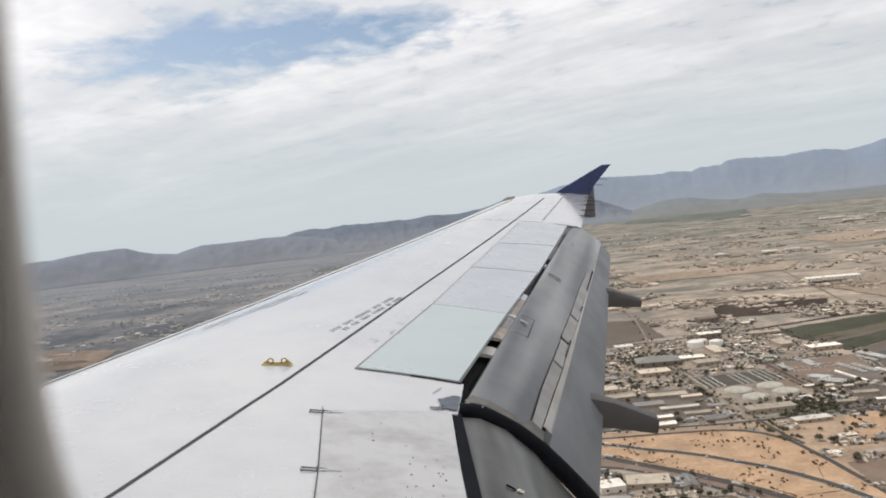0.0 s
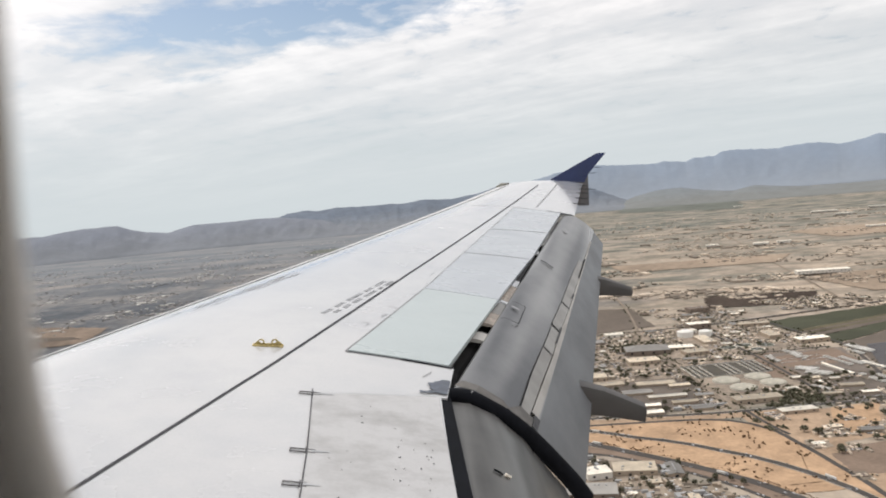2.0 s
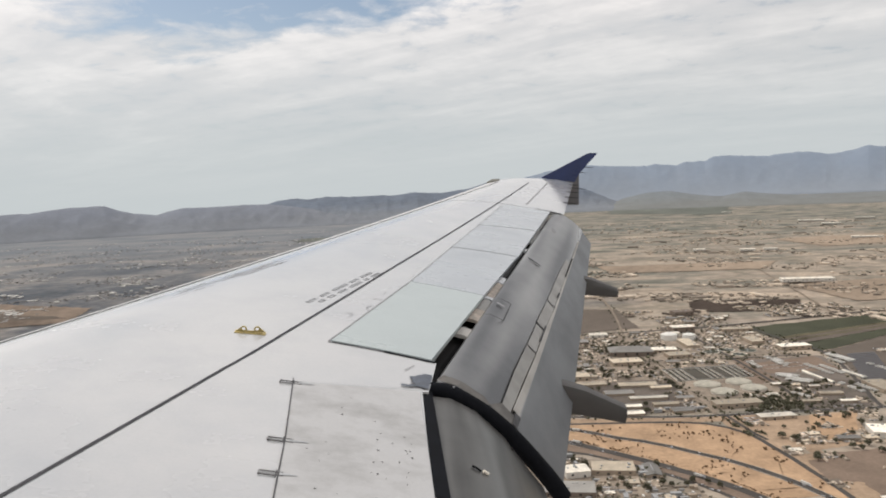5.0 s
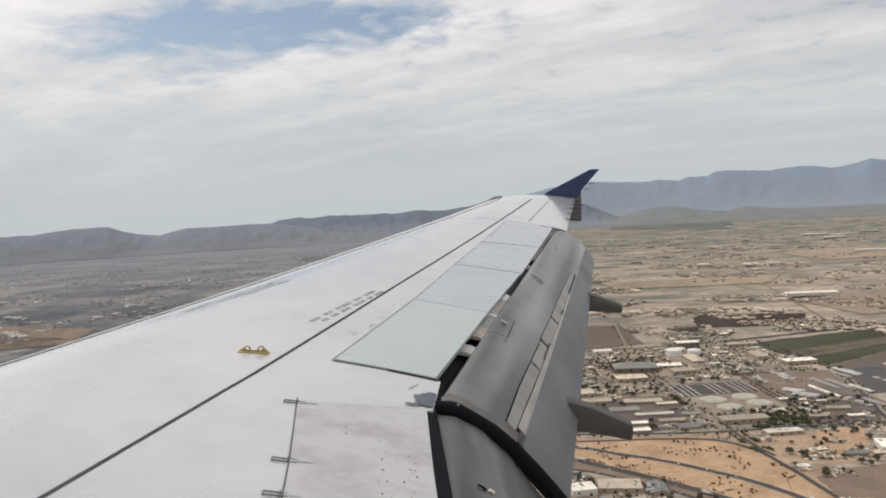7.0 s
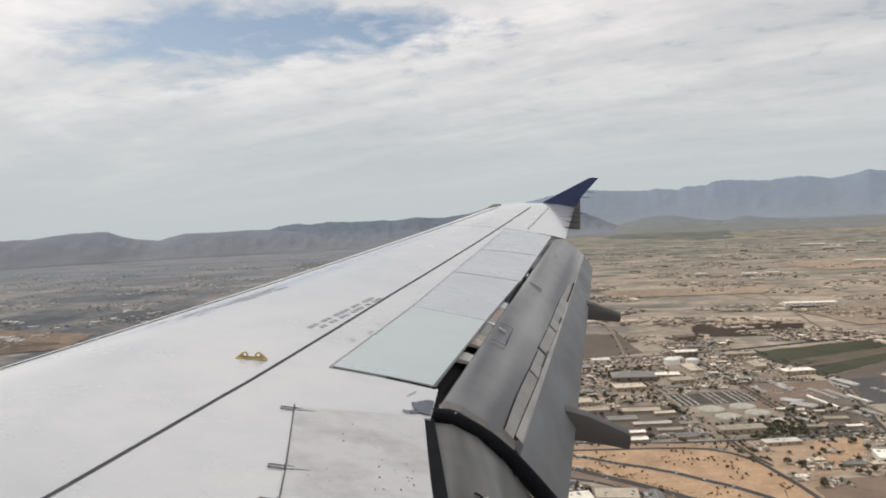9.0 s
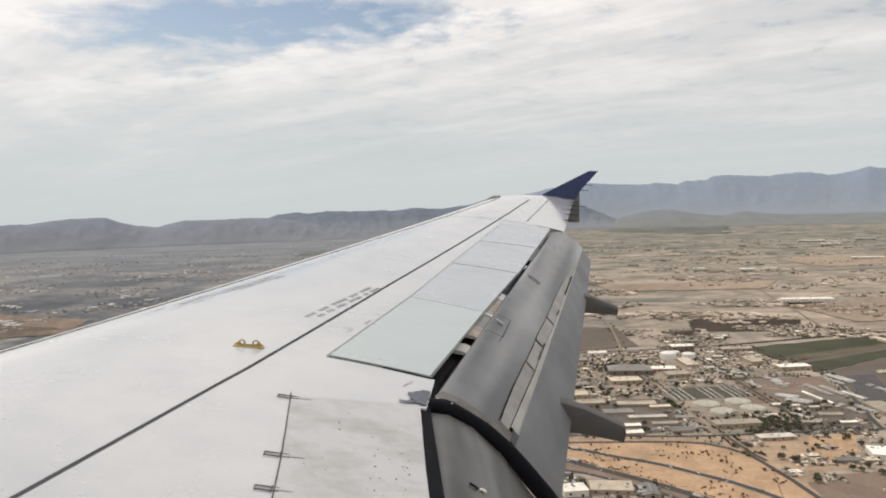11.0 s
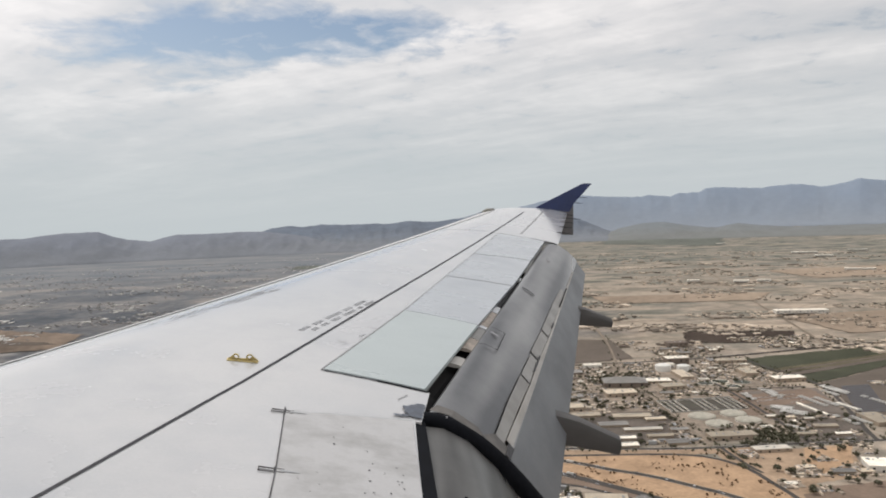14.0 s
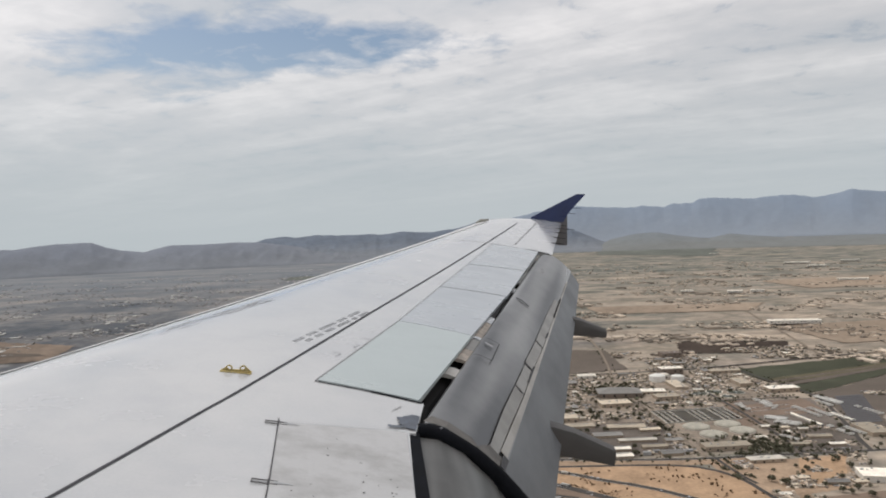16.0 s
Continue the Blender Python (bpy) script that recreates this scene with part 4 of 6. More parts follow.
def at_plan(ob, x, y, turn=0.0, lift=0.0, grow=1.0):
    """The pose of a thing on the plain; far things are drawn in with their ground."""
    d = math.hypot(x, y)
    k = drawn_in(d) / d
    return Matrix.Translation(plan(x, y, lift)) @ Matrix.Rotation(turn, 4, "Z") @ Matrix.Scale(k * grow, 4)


def fresh(name, label, category, group=""):
    return tagged(new(name), label, category, group)


def flat_building(w, d, h, roof_mat, wall_mat, label, units=4, strips=True, name="warehouse"):
    """A flat-roofed block with parapet, roof units, doors and windows; its base at the origin."""
    ob = fresh(name, label, "building", "buildings of the town")
    bm = bmesh.new()
    box(bm, -w / 2, w / 2, -d / 2, d / 2, 0, h)
    part("wall", bm, wall_mat, ob)
    bm = bmesh.new()
    box(bm, -w / 2 - 0.3, w / 2 + 0.3, -d / 2 - 0.3, d / 2 + 0.3, h + 0.01, h + 0.55)
    roof = part("roof", bm, roof_mat, ob)
    r = random.Random(int(w * 7 + d * 3))
    for _ in range(units):
        ux, uy = r.uniform(-0.42, 0.42) * w, r.uniform(-0.4, 0.4) * d
        s = r.uniform(1.0, 2.2)
        bm = bmesh.new()
        box(bm, ux - s, ux + s, uy - s * 0.7, uy + s * 0.7, h + 0.56, h + 0.6 + s * 0.8)
        part("roof_unit", bm, UNIT_GREY, roof)
    if strips:
        n = max(2, int(w / 14))
        for i in range(n):
            x = -w / 2 + (i + 0.5) * w / n
            bm = bmesh.new()
            tall = i % 3 == 1
            box(bm, x - 1.8, x + 1.8, -d / 2 - 0.12, -d / 2 + 0.05, 0.1 if tall else h * 0.4, min(3.6, h * 0.75) if tall else h * 0.7)
            part("door" if tall else "window", bm, DARK_GLASS, ob)
    return ob


def gable_building(w, d, h, rise, roof_mat, wall_mat, label, name="shed"):
    ob = fresh(name, label, "building", "buildings of the town")
    bm = bmesh.new()
    box(bm, -w / 2, w / 2, -d / 2, d / 2, 0, h)
    part("wall", bm, wall_mat, ob)
    rings = [[(x, -d / 2 - 0.8, h), (x, 0, h + rise), (x, d / 2 + 0.8, h), (x, d / 2 + 0.8, h - 0.3), (x, 0, h + rise - 0.4), (x, -d / 2 - 0.8, h - 0.3)] for x in (-w / 2 - 0.6, w / 2 + 0.6)]
    roof = part("roof", loft(rings), roof_mat, ob)
    for s in (-1, 1):
        bm = bmesh.new()
        box(bm, min(s * w / 2, s * (w / 2 + 0.1)), max(s * w / 2, s * (w / 2 + 0.1)), -2.2, 2.2, 0.1, h * 0.8)
        part("door", bm, DARK_GLASS, ob)
    bm = bmesh.new()
    box(bm, -w * 0.3, w * 0.3, -0.5, 0.5, h + rise - 0.1, h + rise + 0.5)
    part("roof_vent", bm, UNIT_GREY, roof)
    return ob


def hip_building(w, d, h, rise, roof_mat, wall_mat, label, name="hall"):
    ob = fresh(name, label, "building", "buildings of the town")
    bm = bmesh.new()
    box(bm, -w / 2, w / 2, -d / 2, d / 2, 0, h)
    part("wall", bm, wall_mat, ob)
    bm = bmesh.new()
    low = [bm.verts.new((x, y, h)) for x, y in ((-w / 2 - 1, -d / 2 - 1), (w / 2 + 1, -d / 2 - 1), (w / 2 + 1, d / 2 + 1), (-w / 2 - 1, d / 2 + 1))]
    top = [bm.verts.new((x, y, h + rise)) for x, y in ((-w * 0.22, 0.4), (w * 0.22, 0.4), (w * 0.22, -0.4), (-w * 0.22, -0.4))]
    top = [top[3], top[2], top[1], top[0]]
    bm.faces.new(low)
    bm.faces.new(top)
    for i in range(4):
        j = (i + 1) % 4
        bm.faces.new((low[i], low[j], top[j], top[i]))
    part("roof", bm, roof_mat, ob)
    for i in range(4):
        x = -w * 0.38 + i * w * 0.25
        bm = bmesh.new()
        box(bm, x - 2, x + 2, -d / 2 - 0.1, -d / 2 + 0.05, h * 0.3, h * 0.75)
        part("window", bm, DARK_GLASS, ob)
    return ob


DOME_GREY = material("weathered_dome", (0.45, 0.42, 0.35), 0.85, 0, 0.3, 0.06, 0.5)


TANK_WHITE = material("white_tank_paint", (0.80, 0.78, 0.73), 0.6, 0, 0.08, 0.05, 0.5)


def round_building(r, h, label, dome_mat=ROOF_WHITE):
    ob = fresh("round_tank", label, "building", "buildings of the town")
    n = 28
    ring = lambda rad, z: [(rad * math.cos(2 * math.pi * i / n), rad * math.sin(2 * math.pi * i / n), z) for i in range(n)]
    part("wall", loft([ring(r, 0), ring(r, h)]), TANK_WHITE if dome_mat is TANK_WHITE else WALL_WHITE, ob, smooth=False)
    part("roof", loft([ring(r + 0.4, h), ring(r + 0.4, h + 0.4), ring(r * 0.8, h + 0.10 * r), ring(r * 0.5, h + 0.19 * r), ring(r * 0.1, h + 0.24 * r)]), dome_mat, ob, smooth=True)
    part("roof_vent", loft([ring(1.2, h + 0.22 * r), ring(1.2, h + 0.22 * r + 1.4)]), UNIT_GREY, ob)
    return ob


def put(ob, x, y, turn=0.0, size=30):
    ob.matrix_world = at_plan(ob, x, y, radians(turn))
    TAKEN.append((x - size / 2 - 6, x + size / 2 + 6, y - size / 2 - 6, y + size / 2 + 6))
    return ob


# buildings that stand out
put(flat_building(62, 34, 17, ROOF_WHITE, WALL_BROWN, "tall cream office block with dark window bands", 5, name="office_block"), 661, 2086, 4, 60)
put(round_building(21, 14, "squat cylindrical white storage tank", TANK_WHITE), 597, 1996, 0, 44)
put(round_building(17, 13, "squat cylindrical white storage tank", TANK_WHITE), 648, 1986, 0, 44)
put(flat_building(34, 26, 9, ROOF_WHITE, WALL_WHITE, "white plant building beside the tanks", 3), 622, 2040, 3, 40)
put(hip_building(104, 62, 12, 9, ROOF_GREY, WALL_BROWN, "large hall with grey hipped metal roof"), 453, 1840, -6, 100)
put(flat_building(72, 40, 9, ROOF_CREAM, WALL_TAN, "cream school building with flat roof", 5), 418, 1738, 2, 70)
put(flat_building(56, 38, 8, ROOF_CREAM, WALL_TAN, "beige flat-roofed block in the town", 4), 556, 1790, 5, 56)
for x, y, w, d, roof, label in ((392, 1541, 78, 26, ROOF_CREAM, "long workshop with cream roof"), (340, 1484, 58, 26, ROOF_GREY, "long workshop with grey roof"),
                                (388, 1441, 74, 16, ROOF_WHITE, "long narrow building with white roof"), (433, 1512, 42, 16, ROOF_CREAM, "small shed with cream roof"),
                                (408, 1394, 48, 15, ROOF_CREAM, "long narrow building with cream roof"), (343, 1388, 34, 16, ROOF_WHITE, "small shed with white roof"),
                                (333, 1345, 40, 20, ROOF_WHITE, "white-roofed shed near the freeway"), (425, 1352, 38, 24, ROOF_GREY, "workshop with grey metal roof"),
                                (300, 1560, 60, 24, ROOF_CREAM, "long workshop with cream roof"), (280, 1430, 60, 20, ROOF_WHITE, "long narrow building with white roof")):
    put(gable_building(w, d, 5, 2.2, roof, WALL_TAN, label, "workshop"), x, y, rng.uniform(-3, 3), w)
for x, y, r in ((533, 1523, 27), (546, 1463, 26), (602, 1534, 26), (612, 1482, 25)):
    put(round_building(r, 2.6, "wide low round tank with weathered domed roof", DOME_GREY), x, y, 0, 2 * r)
put(flat_building(88, 30, 8, ROOF_CREAM, WALL_TAN, "beige flat-roofed block beside dark trees", 5), 536, 1374, 2, 86)
put(flat_building(64, 22, 6, ROOF_WHITE, WALL_TAN, "cream building with attached dark canopy", 3), 572, 1291, 3, 64)
put(flat_building(70, 44, 10, ROOF_WHITE, WALL_WHITE, "large white flat-roofed warehouse", 8), 712, 1180, -14, 70)
put(flat_building(36, 30, 9, ROOF_WHITE, WALL_WHITE, "white two-storey block near the freeway", 4), 180, 1072, 6, 36)
put(flat_building(62, 38, 7, ROOF_CREAM, WALL_TAN, "grey-roofed workshop near the freeway", 5), 236, 1080, -8, 60)
put(flat_building(70, 40, 7, ROOF_GREY, WALL_BROWN, "grey-roofed workshop near the freeway", 5), 160, 1010, -8, 70)
put(flat_building(200, 46, 13, ROOF_WHITE, WALL_WHITE, "very long white warehouse alone on the plain", 8), 1467, 3015, -9, 250)
put(flat_building(62, 44, 12, ROOF_BROWN, WALL_BROWN, "dark flat-roofed block on the plain", 4), 750, 2366, 5, 60)
for x, y, w, d, label in ((3538, 7174, 230, 60, "long white warehouse far out on the plain"), (3422, 6588, 150, 50, "white warehouse far out on the plain"), (4097, 7254, 170, 60, "white warehouse far out on the plain"),
                          (2847, 5011, 190, 36, "long white warehouse far out on the plain"), (1563, 4563, 70, 34, "white flat-roofed block on the open plain"), (1805, 4430, 84, 40, "white flat-roofed block on the open plain"),
                          (1937, 4424, 76, 34, "white flat-roofed block on the open plain"), (3751, 9860, 120, 60, "pale warehouse far out on the plain")):
    put(flat_building(w, d, 11, ROOF_WHITE, WALL_WHITE, label, 4), x, y, -math.degrees(math.atan2(x, y)) + 4, w)
for x, y, w, d, roof in ((733, 1418, 44, 16, ROOF_CREAM), (738, 1364, 30, 12, ROOF_WHITE), (673, 1372, 34, 12, ROOF_CREAM), (727, 1470, 20, 9, ROOF_WHITE), (664, 1498, 18, 12, ROOF_WHITE)):
    put(gable_building(w, d, 5, 1.6, roof, WALL_TAN, "long pale-roofed shed in a trailer yard", "workshop"), x, y, rng.uniform(-6, 2), w)
TAKEN.append((690, 900, 1500, 1750))


# round clarifiers of the water works
def clarifier(r):
    ob = fresh("clarifier", "round open basin with pale rim and murky green water", "water basin", "clarifiers of the water works")
    n = 28
    ring = lambda rad, z: [(rad * math.cos(2 * math.pi * i / n), rad * math.sin(2 * math.pi * i / n), z) for i in range(n)]
    part("wall", loft([ring(r, 0), ring(r, 1.6), ring(r - 1.2, 1.6), ring(r - 1.2, 0.2), ring(r, 0)], True, False), ROOF_WHITE, ob)
    part("water", loft([ring(r - 1.25, 0.3), ring(r - 1.25, 0.9)]), MURKY_GREEN, ob, "murky green water")
    bm = bmesh.new()
    box(bm, -r, r, -0.7, 0.7, 1.7, 2.1)
    part("walkway", bm, UNIT_GREY, ob)
    part("centre_drum", loft([ring(2.4, 0.5), ring(2.4, 2.6)]), UNIT_GREY, ob)
    return ob


MURKY_GREEN = material("murky_green_water", (0.055, 0.062, 0.042), 0.5, 0, 0.3, 0.08, spec=0.2)
for x, y, r, turn in ((690, 1836, 21, 20), (738, 1820, 21, 70), (702, 1782, 18, 40), (648, 1822, 20, 10)):
    put(clarifier(r), x, y, turn, 2 * r)

# large pale-roofed warehouses among the blocks
big = random.Random(23)
tries = 0
halls = 0
while halls < 14 and tries < 900:
    tries += 1
    x, y = big.uniform(170, 860), big.uniform(1340, 2110)
    w, d = big.uniform(48, 88), big.uniform(24, 42)
    if taken(x, y, 26) or near_road(x, y, 24) or (470 < x < 670 and 1430 < y < 1700) or (680 < x < 800 and 1560 < y < 1720):
        continue
    roof, wall, label = big.choice(((ROOF_WHITE, WALL_TAN, "large white flat-roofed warehouse with tan walls"), (ROOF_WHITE, WALL_WHITE, "large white flat-roofed warehouse with white walls"),
                                    (ROOF_CREAM, WALL_TAN, "large cream flat-roofed warehouse with tan walls"), (ROOF_GREY, WALL_BROWN, "large grey-roofed warehouse with brown walls")))
    put(flat_building(w, d, big.uniform(6, 10), roof, wall, label, 6), x, y, big.uniform(-6, 4) + big.choice((0, 0, 90)), max(w, d) * 0.8)
    halls += 1


# settling basins of the water works
def basin_wall(length):
    ob = fresh("basin_wall", "long pale concrete wall between dark water basins", "wall", "walls of the settling basins")
    bm = bmesh.new()
    box(bm, -length / 2, length / 2, -0.85, 0.85, 0, 1.6)
    part("wall", bm, ROOF_WHITE, ob)
    for s in (-1, 1):
        bm = bmesh.new()
        box(bm, -length / 2, length / 2, s * 0.95 - 0.06, s * 0.95 + 0.06, 1.62, 2.5)
        part("railing", bm, UNIT_GREY, ob)
    return ob


WATER_DARK = material("murky_dark_water", (0.085, 0.075, 0.06), 0.6, 0, 0.35, 0.05, spec=0.12)
sheet("water", "dark still water of settling basins", [(480, 1668), (650, 1682), (648, 1572), (484, 1566)], WATER_DARK, 0.3, "water")
first = basin_wall(100)
first.matrix_world = at_plan(first, 484, 1617, radians(92))
for i in range(1, 14):
    if i not in (4, 5, 9):
        copy_thing(first, at_plan(first, 484 + 12.7 * i, 1617 + 1.0 * i, radians(92)))
for y in (1566, 1668):
    o = basin_wall(170)
    o.matrix_world = at_plan(o, 566, y, radians(4))
TAKEN.append((484, 655, 1440, 1690))


# solar rows on the brown field
def solar_row(length):
    ob = fresh("solar_row", "row of dark solar panels on bare soil", "solar panel", "rows of the solar field")
    rings = [[(x, -2.6, 1.0), (x, 2.6, 2.2), (x, 2.6, 2.35), (x, -2.6, 1.15)] for x in (-length / 2, length / 2)]
    part("panel", loft(rings), SOLAR, ob)
    for i in range(5):
        bm = bmesh.new()
        x = -length / 2 + (i + 0.5) * length / 5
        box(bm, x - 0.2, x + 0.2, -0.2, 0.2, 0, 1.6)
        part("post", bm, UNIT_GREY, ob)
    return ob


sheet("solar_field", "brown soil under rows of solar panels", [(905, 1745), (1030, 1752), (900, 1470), (845, 1490)], FALLOW, 0.3, "solar field")
row = solar_row(70)
row.matrix_world = at_plan(row, 880, 1510, radians(6))
for i in range(1, 16):
    copy_thing(row, at_plan(row, 880 + 6 * i, 1510 + 15 * i, radians(6)))

# grey yard with rows of parked trailers
YARD = material("oil_stained_yard", (0.18, 0.152, 0.13), 0.9, 0, 0.3, 0.02, 0.2, spec=0.2)
sheet("trailer_yard", "grey oil-stained yard for trailers", [(685, 1720), (880, 1740), (800, 1395), (690, 1385)], YARD, 0.34, "yard", claim=False)


def trailer():
    ob = fresh("parked_trailer", "parked white box trailer on a grey yard", "trailer", "trailers parked in the yards")
    bm = bmesh.new()
    box(bm, -6.5, 6.5, -1.25, 1.25, 1.1, 3.9)
    part("body", bm, TRUCK_WHITE, ob)
    for x in (-5.2, -4.0):
        for s in (-1.1, 1.1):
            part("wheel", tube([(x, s - 0.15, 0.5), (x, s + 0.15, 0.5)], 0.5, 8), TYRE, ob)
    part("landing_leg", tube([(4.4, 0, 0), (4.4, 0, 1.1)], 0.15, 6), UNIT_GREY, ob)
    return ob


box_trailer = trailer()
box_trailer.matrix_world = at_plan(box_trailer, 700, 1700, radians(80))
for (x0, y0), (x1, y1), n in (((748, 1742), (752, 1645), 17), ((758, 1722), (764, 1660), 10), ((705, 1583), (736, 1555), 11), ((700, 1570), (728, 1546), 10), ((703, 1535), (742, 1497), 14), ((711, 1548), (748, 1512), 12),
                              ((893, 1748), (908, 1662), 22), ((902, 1748), (917, 1664), 20), ((875, 1700), (884, 1640), 8), ((846, 1587), (859, 1520), 15), ((800, 1660), (812, 1560), 9), ((826, 1640), (836, 1560), 9),
                              ((790, 1492), (800, 1420), 10), ((815, 1480), (826, 1420), 8), ((668, 1436), (684, 1400), 7), ((716, 1425), (757, 1418), 6), ((930, 1640), (944, 1560), 9), ((690, 1700), (694, 1640), 8)):
    for k in range(n):
        if rng.random() < 0.85:
            f = (k + 0.5) / n
            copy_thing(box_trailer, at_plan(box_trailer, lerp(x0, x1, f), lerp(y0, y1, f), radians(14 + rng.uniform(-4, 4)), 0.4, 0.95))
for x, y, w, d, turn, label in ((772, 1543, 101, 6, -82, "very long narrow shed with white roof"), (852, 1553, 60, 5, -79, "long narrow shed with white roof")):
    put(gable_building(w, d, 4, 1.2, ROOF_WHITE, WALL_WHITE, label, "workshop"), x, y, turn, 40)


# trees: three kinds built once, then repeated
def tree(height, spread, seed, label):
    r = random.Random(seed)
    ob = fresh("tree", label, "tree", "trees of the town")
    bm = bmesh.new()
    trunk = tube([(0, 0, 0), (0.1, 0.05, height * 0.18), (0.0, 0.1, height * 0.4)], [0.28, 0.2, 0.12], 6)
    stem = part("trunk", trunk, BARK, ob)
    for k in range(3):
        a = k * 2.1 + r.random()
        part("limb", tube([(0, 0, height * 0.2), (math.cos(a) * spread * 0.25, math.sin(a) * spread * 0.25, height * 0.45), (math.cos(a) * spread * 0.4, math.sin(a) * spread * 0.4, height * 0.6)], [0.12, 0.08, 0.04], 5), BARK, stem)
    for k in range(130):
        a, e, q = r.uniform(0, 6.28), r.uniform(-0.6, 1.2), r.uniform(0.3, 1.0)
        c = Vector((math.cos(a) * spread * 0.5 * q * math.cos(e), math.sin(a) * spread * 0.5 * q * math.cos(e), height * 0.48 + math.sin(e) * height * 0.42 * q))
        clump(bm, c, r.uniform(0.55, 1.1) * spread / 6, r)
    part("crown", bm, LEAF, ob)
    return ob


def clump(bm, c, s, r):
    """A ragged tuft of a few leaf faces."""
    pts = [bm.verts.new(c + Vector((r.uniform(-s, s), r.uniform(-s, s), r.uniform(-s, s) * 0.8))) for _ in range(5)]
    for tri in ((0, 1, 2), (0, 2, 3), (1, 3, 4), (0, 3, 4), (1, 2, 4), (0, 1, 4)):
        bm.faces.new([pts[i] for i in tri])


KINDS = [tree(8, 7, 1, "dusty green street tree with ragged crown"), tree(6, 6.5, 2, "low dusty green mesquite tree"), tree(10, 8, 3, "tall dusty green tree with open crown")]
spots = [(605, 1250), (640, 1262), (600, 1215), (560, 1235), (660, 1290), (690, 1275), (545, 1310), (470, 1380), (500, 1400), (590, 1385), (620, 1400), (640, 1425), (655, 1450), (600, 1435), (585, 1412)]
for i, t in enumerate(KINDS):
    t.matrix_world = at_plan(t, *spots[i])
tries = 0
placed = spots[3:]
while len(placed) < 210 and tries < 5000:
    tries += 1
    x, y = rng.uniform(130, 900), rng.uniform(930, 1700)
    if x > 525 and y < 1312 and rng.random() < 0.95:
        continue
    if y > 1000 and not near_road(x, y, 2) and not taken(x, y, -4):
        if x < 528 and line_at(FREEWAY_B, x) - 10 < y < 1312:
            continue
        if noise.noise(Vector((x / 90, y / 90, 2))) > -0.05:
            placed.append((x, y))
BIG = [(618, 1128), (605, 1156), (628, 1120), (550, 1171), (535, 1187), (541, 1083), (650, 1105), (436, 1897), (420, 1915), (483, 1942), (613, 1785), (724, 1822), (616, 1233), (650, 1188), (560, 1183), (548, 1098), (646, 1136), (642, 1034), (690, 1283), (693, 1238), (640, 1395), (602, 1386), (612, 1330), (584, 1358), (655, 1335), (735, 1478), (680, 1482), (700, 1515),
       (905, 1735), (470, 1877), (500, 1960), (525, 1752), (590, 1400), (570, 1415), (625, 1372), (660, 1402), (600, 1345), (575, 1330)]
for x, y in BIG:
    copy_thing(KINDS[1], at_plan(KINDS[1], x, y, rng.uniform(0, 6.28), 0, rng.uniform(1.3, 2.1)))
for x, y in placed:
    k = rng.choice(KINDS)
    copy_thing(k, at_plan(k, x, y, rng.uniform(0, 6.28), 0, rng.uniform(0.7, 1.5)))


def stuff(name, label, category, verts, faces, mat):
    me = bpy.data.meshes.new(name)
    me.from_pydata(verts, [], faces)
    me.materials.append(mat)
    ob = new(name, me)
    return tagged(ob, label, category, kind="stuff")


def add_box(verts, faces, x, y, w, d, h, turn, ridge=0.0):
    """A small block on the plain, with a ridge where it is a house."""
    n = len(verts)
    c, s = math.cos(turn), math.sin(turn)
    for z in (0, h):
        for px, py in ((-w, -d), (w, -d), (w, d), (-w, d)):
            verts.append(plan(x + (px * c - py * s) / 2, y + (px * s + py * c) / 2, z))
    faces += [(n, n + 1, n + 5, n + 4), (n + 1, n + 2, n + 6, n + 5), (n + 2, n + 3, n + 7, n + 6), (n + 3, n, n + 4, n + 7)]
    if ridge:
        for q in (-0.32, 0.32):
            verts.append(plan(x + q * w * c, y + q * w * s, h + ridge))
        faces += [(n + 4, n + 5, n + 9, n + 8), (n + 6, n + 7, n + 8, n + 9), (n + 5, n + 6, n + 9), (n + 7, n + 4, n + 8)]
    else:
        faces.append((n + 4, n + 5, n + 6, n + 7))


def add_tuft(verts, faces, x, y, s, k=5):
    for _ in range(k):
        n = len(verts)
        cx, cy, cz = x + rng.uniform(-s, s) * 0.5, y + rng.uniform(-s, s) * 0.5, s * rng.uniform(0.3, 0.9)
        q = s * rng.uniform(0.45, 0.8)
        for _ in range(4):
            verts.append(plan(cx + rng.uniform(-q, q), cy + rng.uniform(-q, q), max(0, cz + rng.uniform(-q, q))))
        faces += [(n, n + 1, n + 2), (n, n + 2, n + 3), (n, n + 1, n + 3), (n + 1, n + 2, n + 3)]


# scrub on the bare slopes
sv, sf = [], []
for _ in range(900):
    x, y = rng.uniform(120, 505), rng.uniform(900, 1310)
    if y > line_at(FREEWAY_B, x) + 12 and y < line_at(RAMP[:4], x) and not near_road(x, y, 1) and noise.noise(Vector((x / 60, y / 60, 7))) > 0.05:
        add_tuft(sv, sf, x, y, rng.uniform(1.2, 3.4), 7)
for line, w in ROADS[1:2]:
    for p, q in zip(line, line[1:]):
        for k in range(9):
            c = p.lerp(q, k / 9)
            t = (q - p).normalized()
            if noise.noise(Vector((c.x / 40, c.y / 40, 3))) > -0.15:
                c = c + Vector((-t.y, t.x)) * (13 + rng.uniform(-2, 2))
                add_tuft(sv, sf, c.x, c.y, rng.uniform(1.2, 2.6), 6)
stuff("scrub", "scattered rust-brown desert shrubs on bare soil", "shrubs", sv, sf, SCRUB)

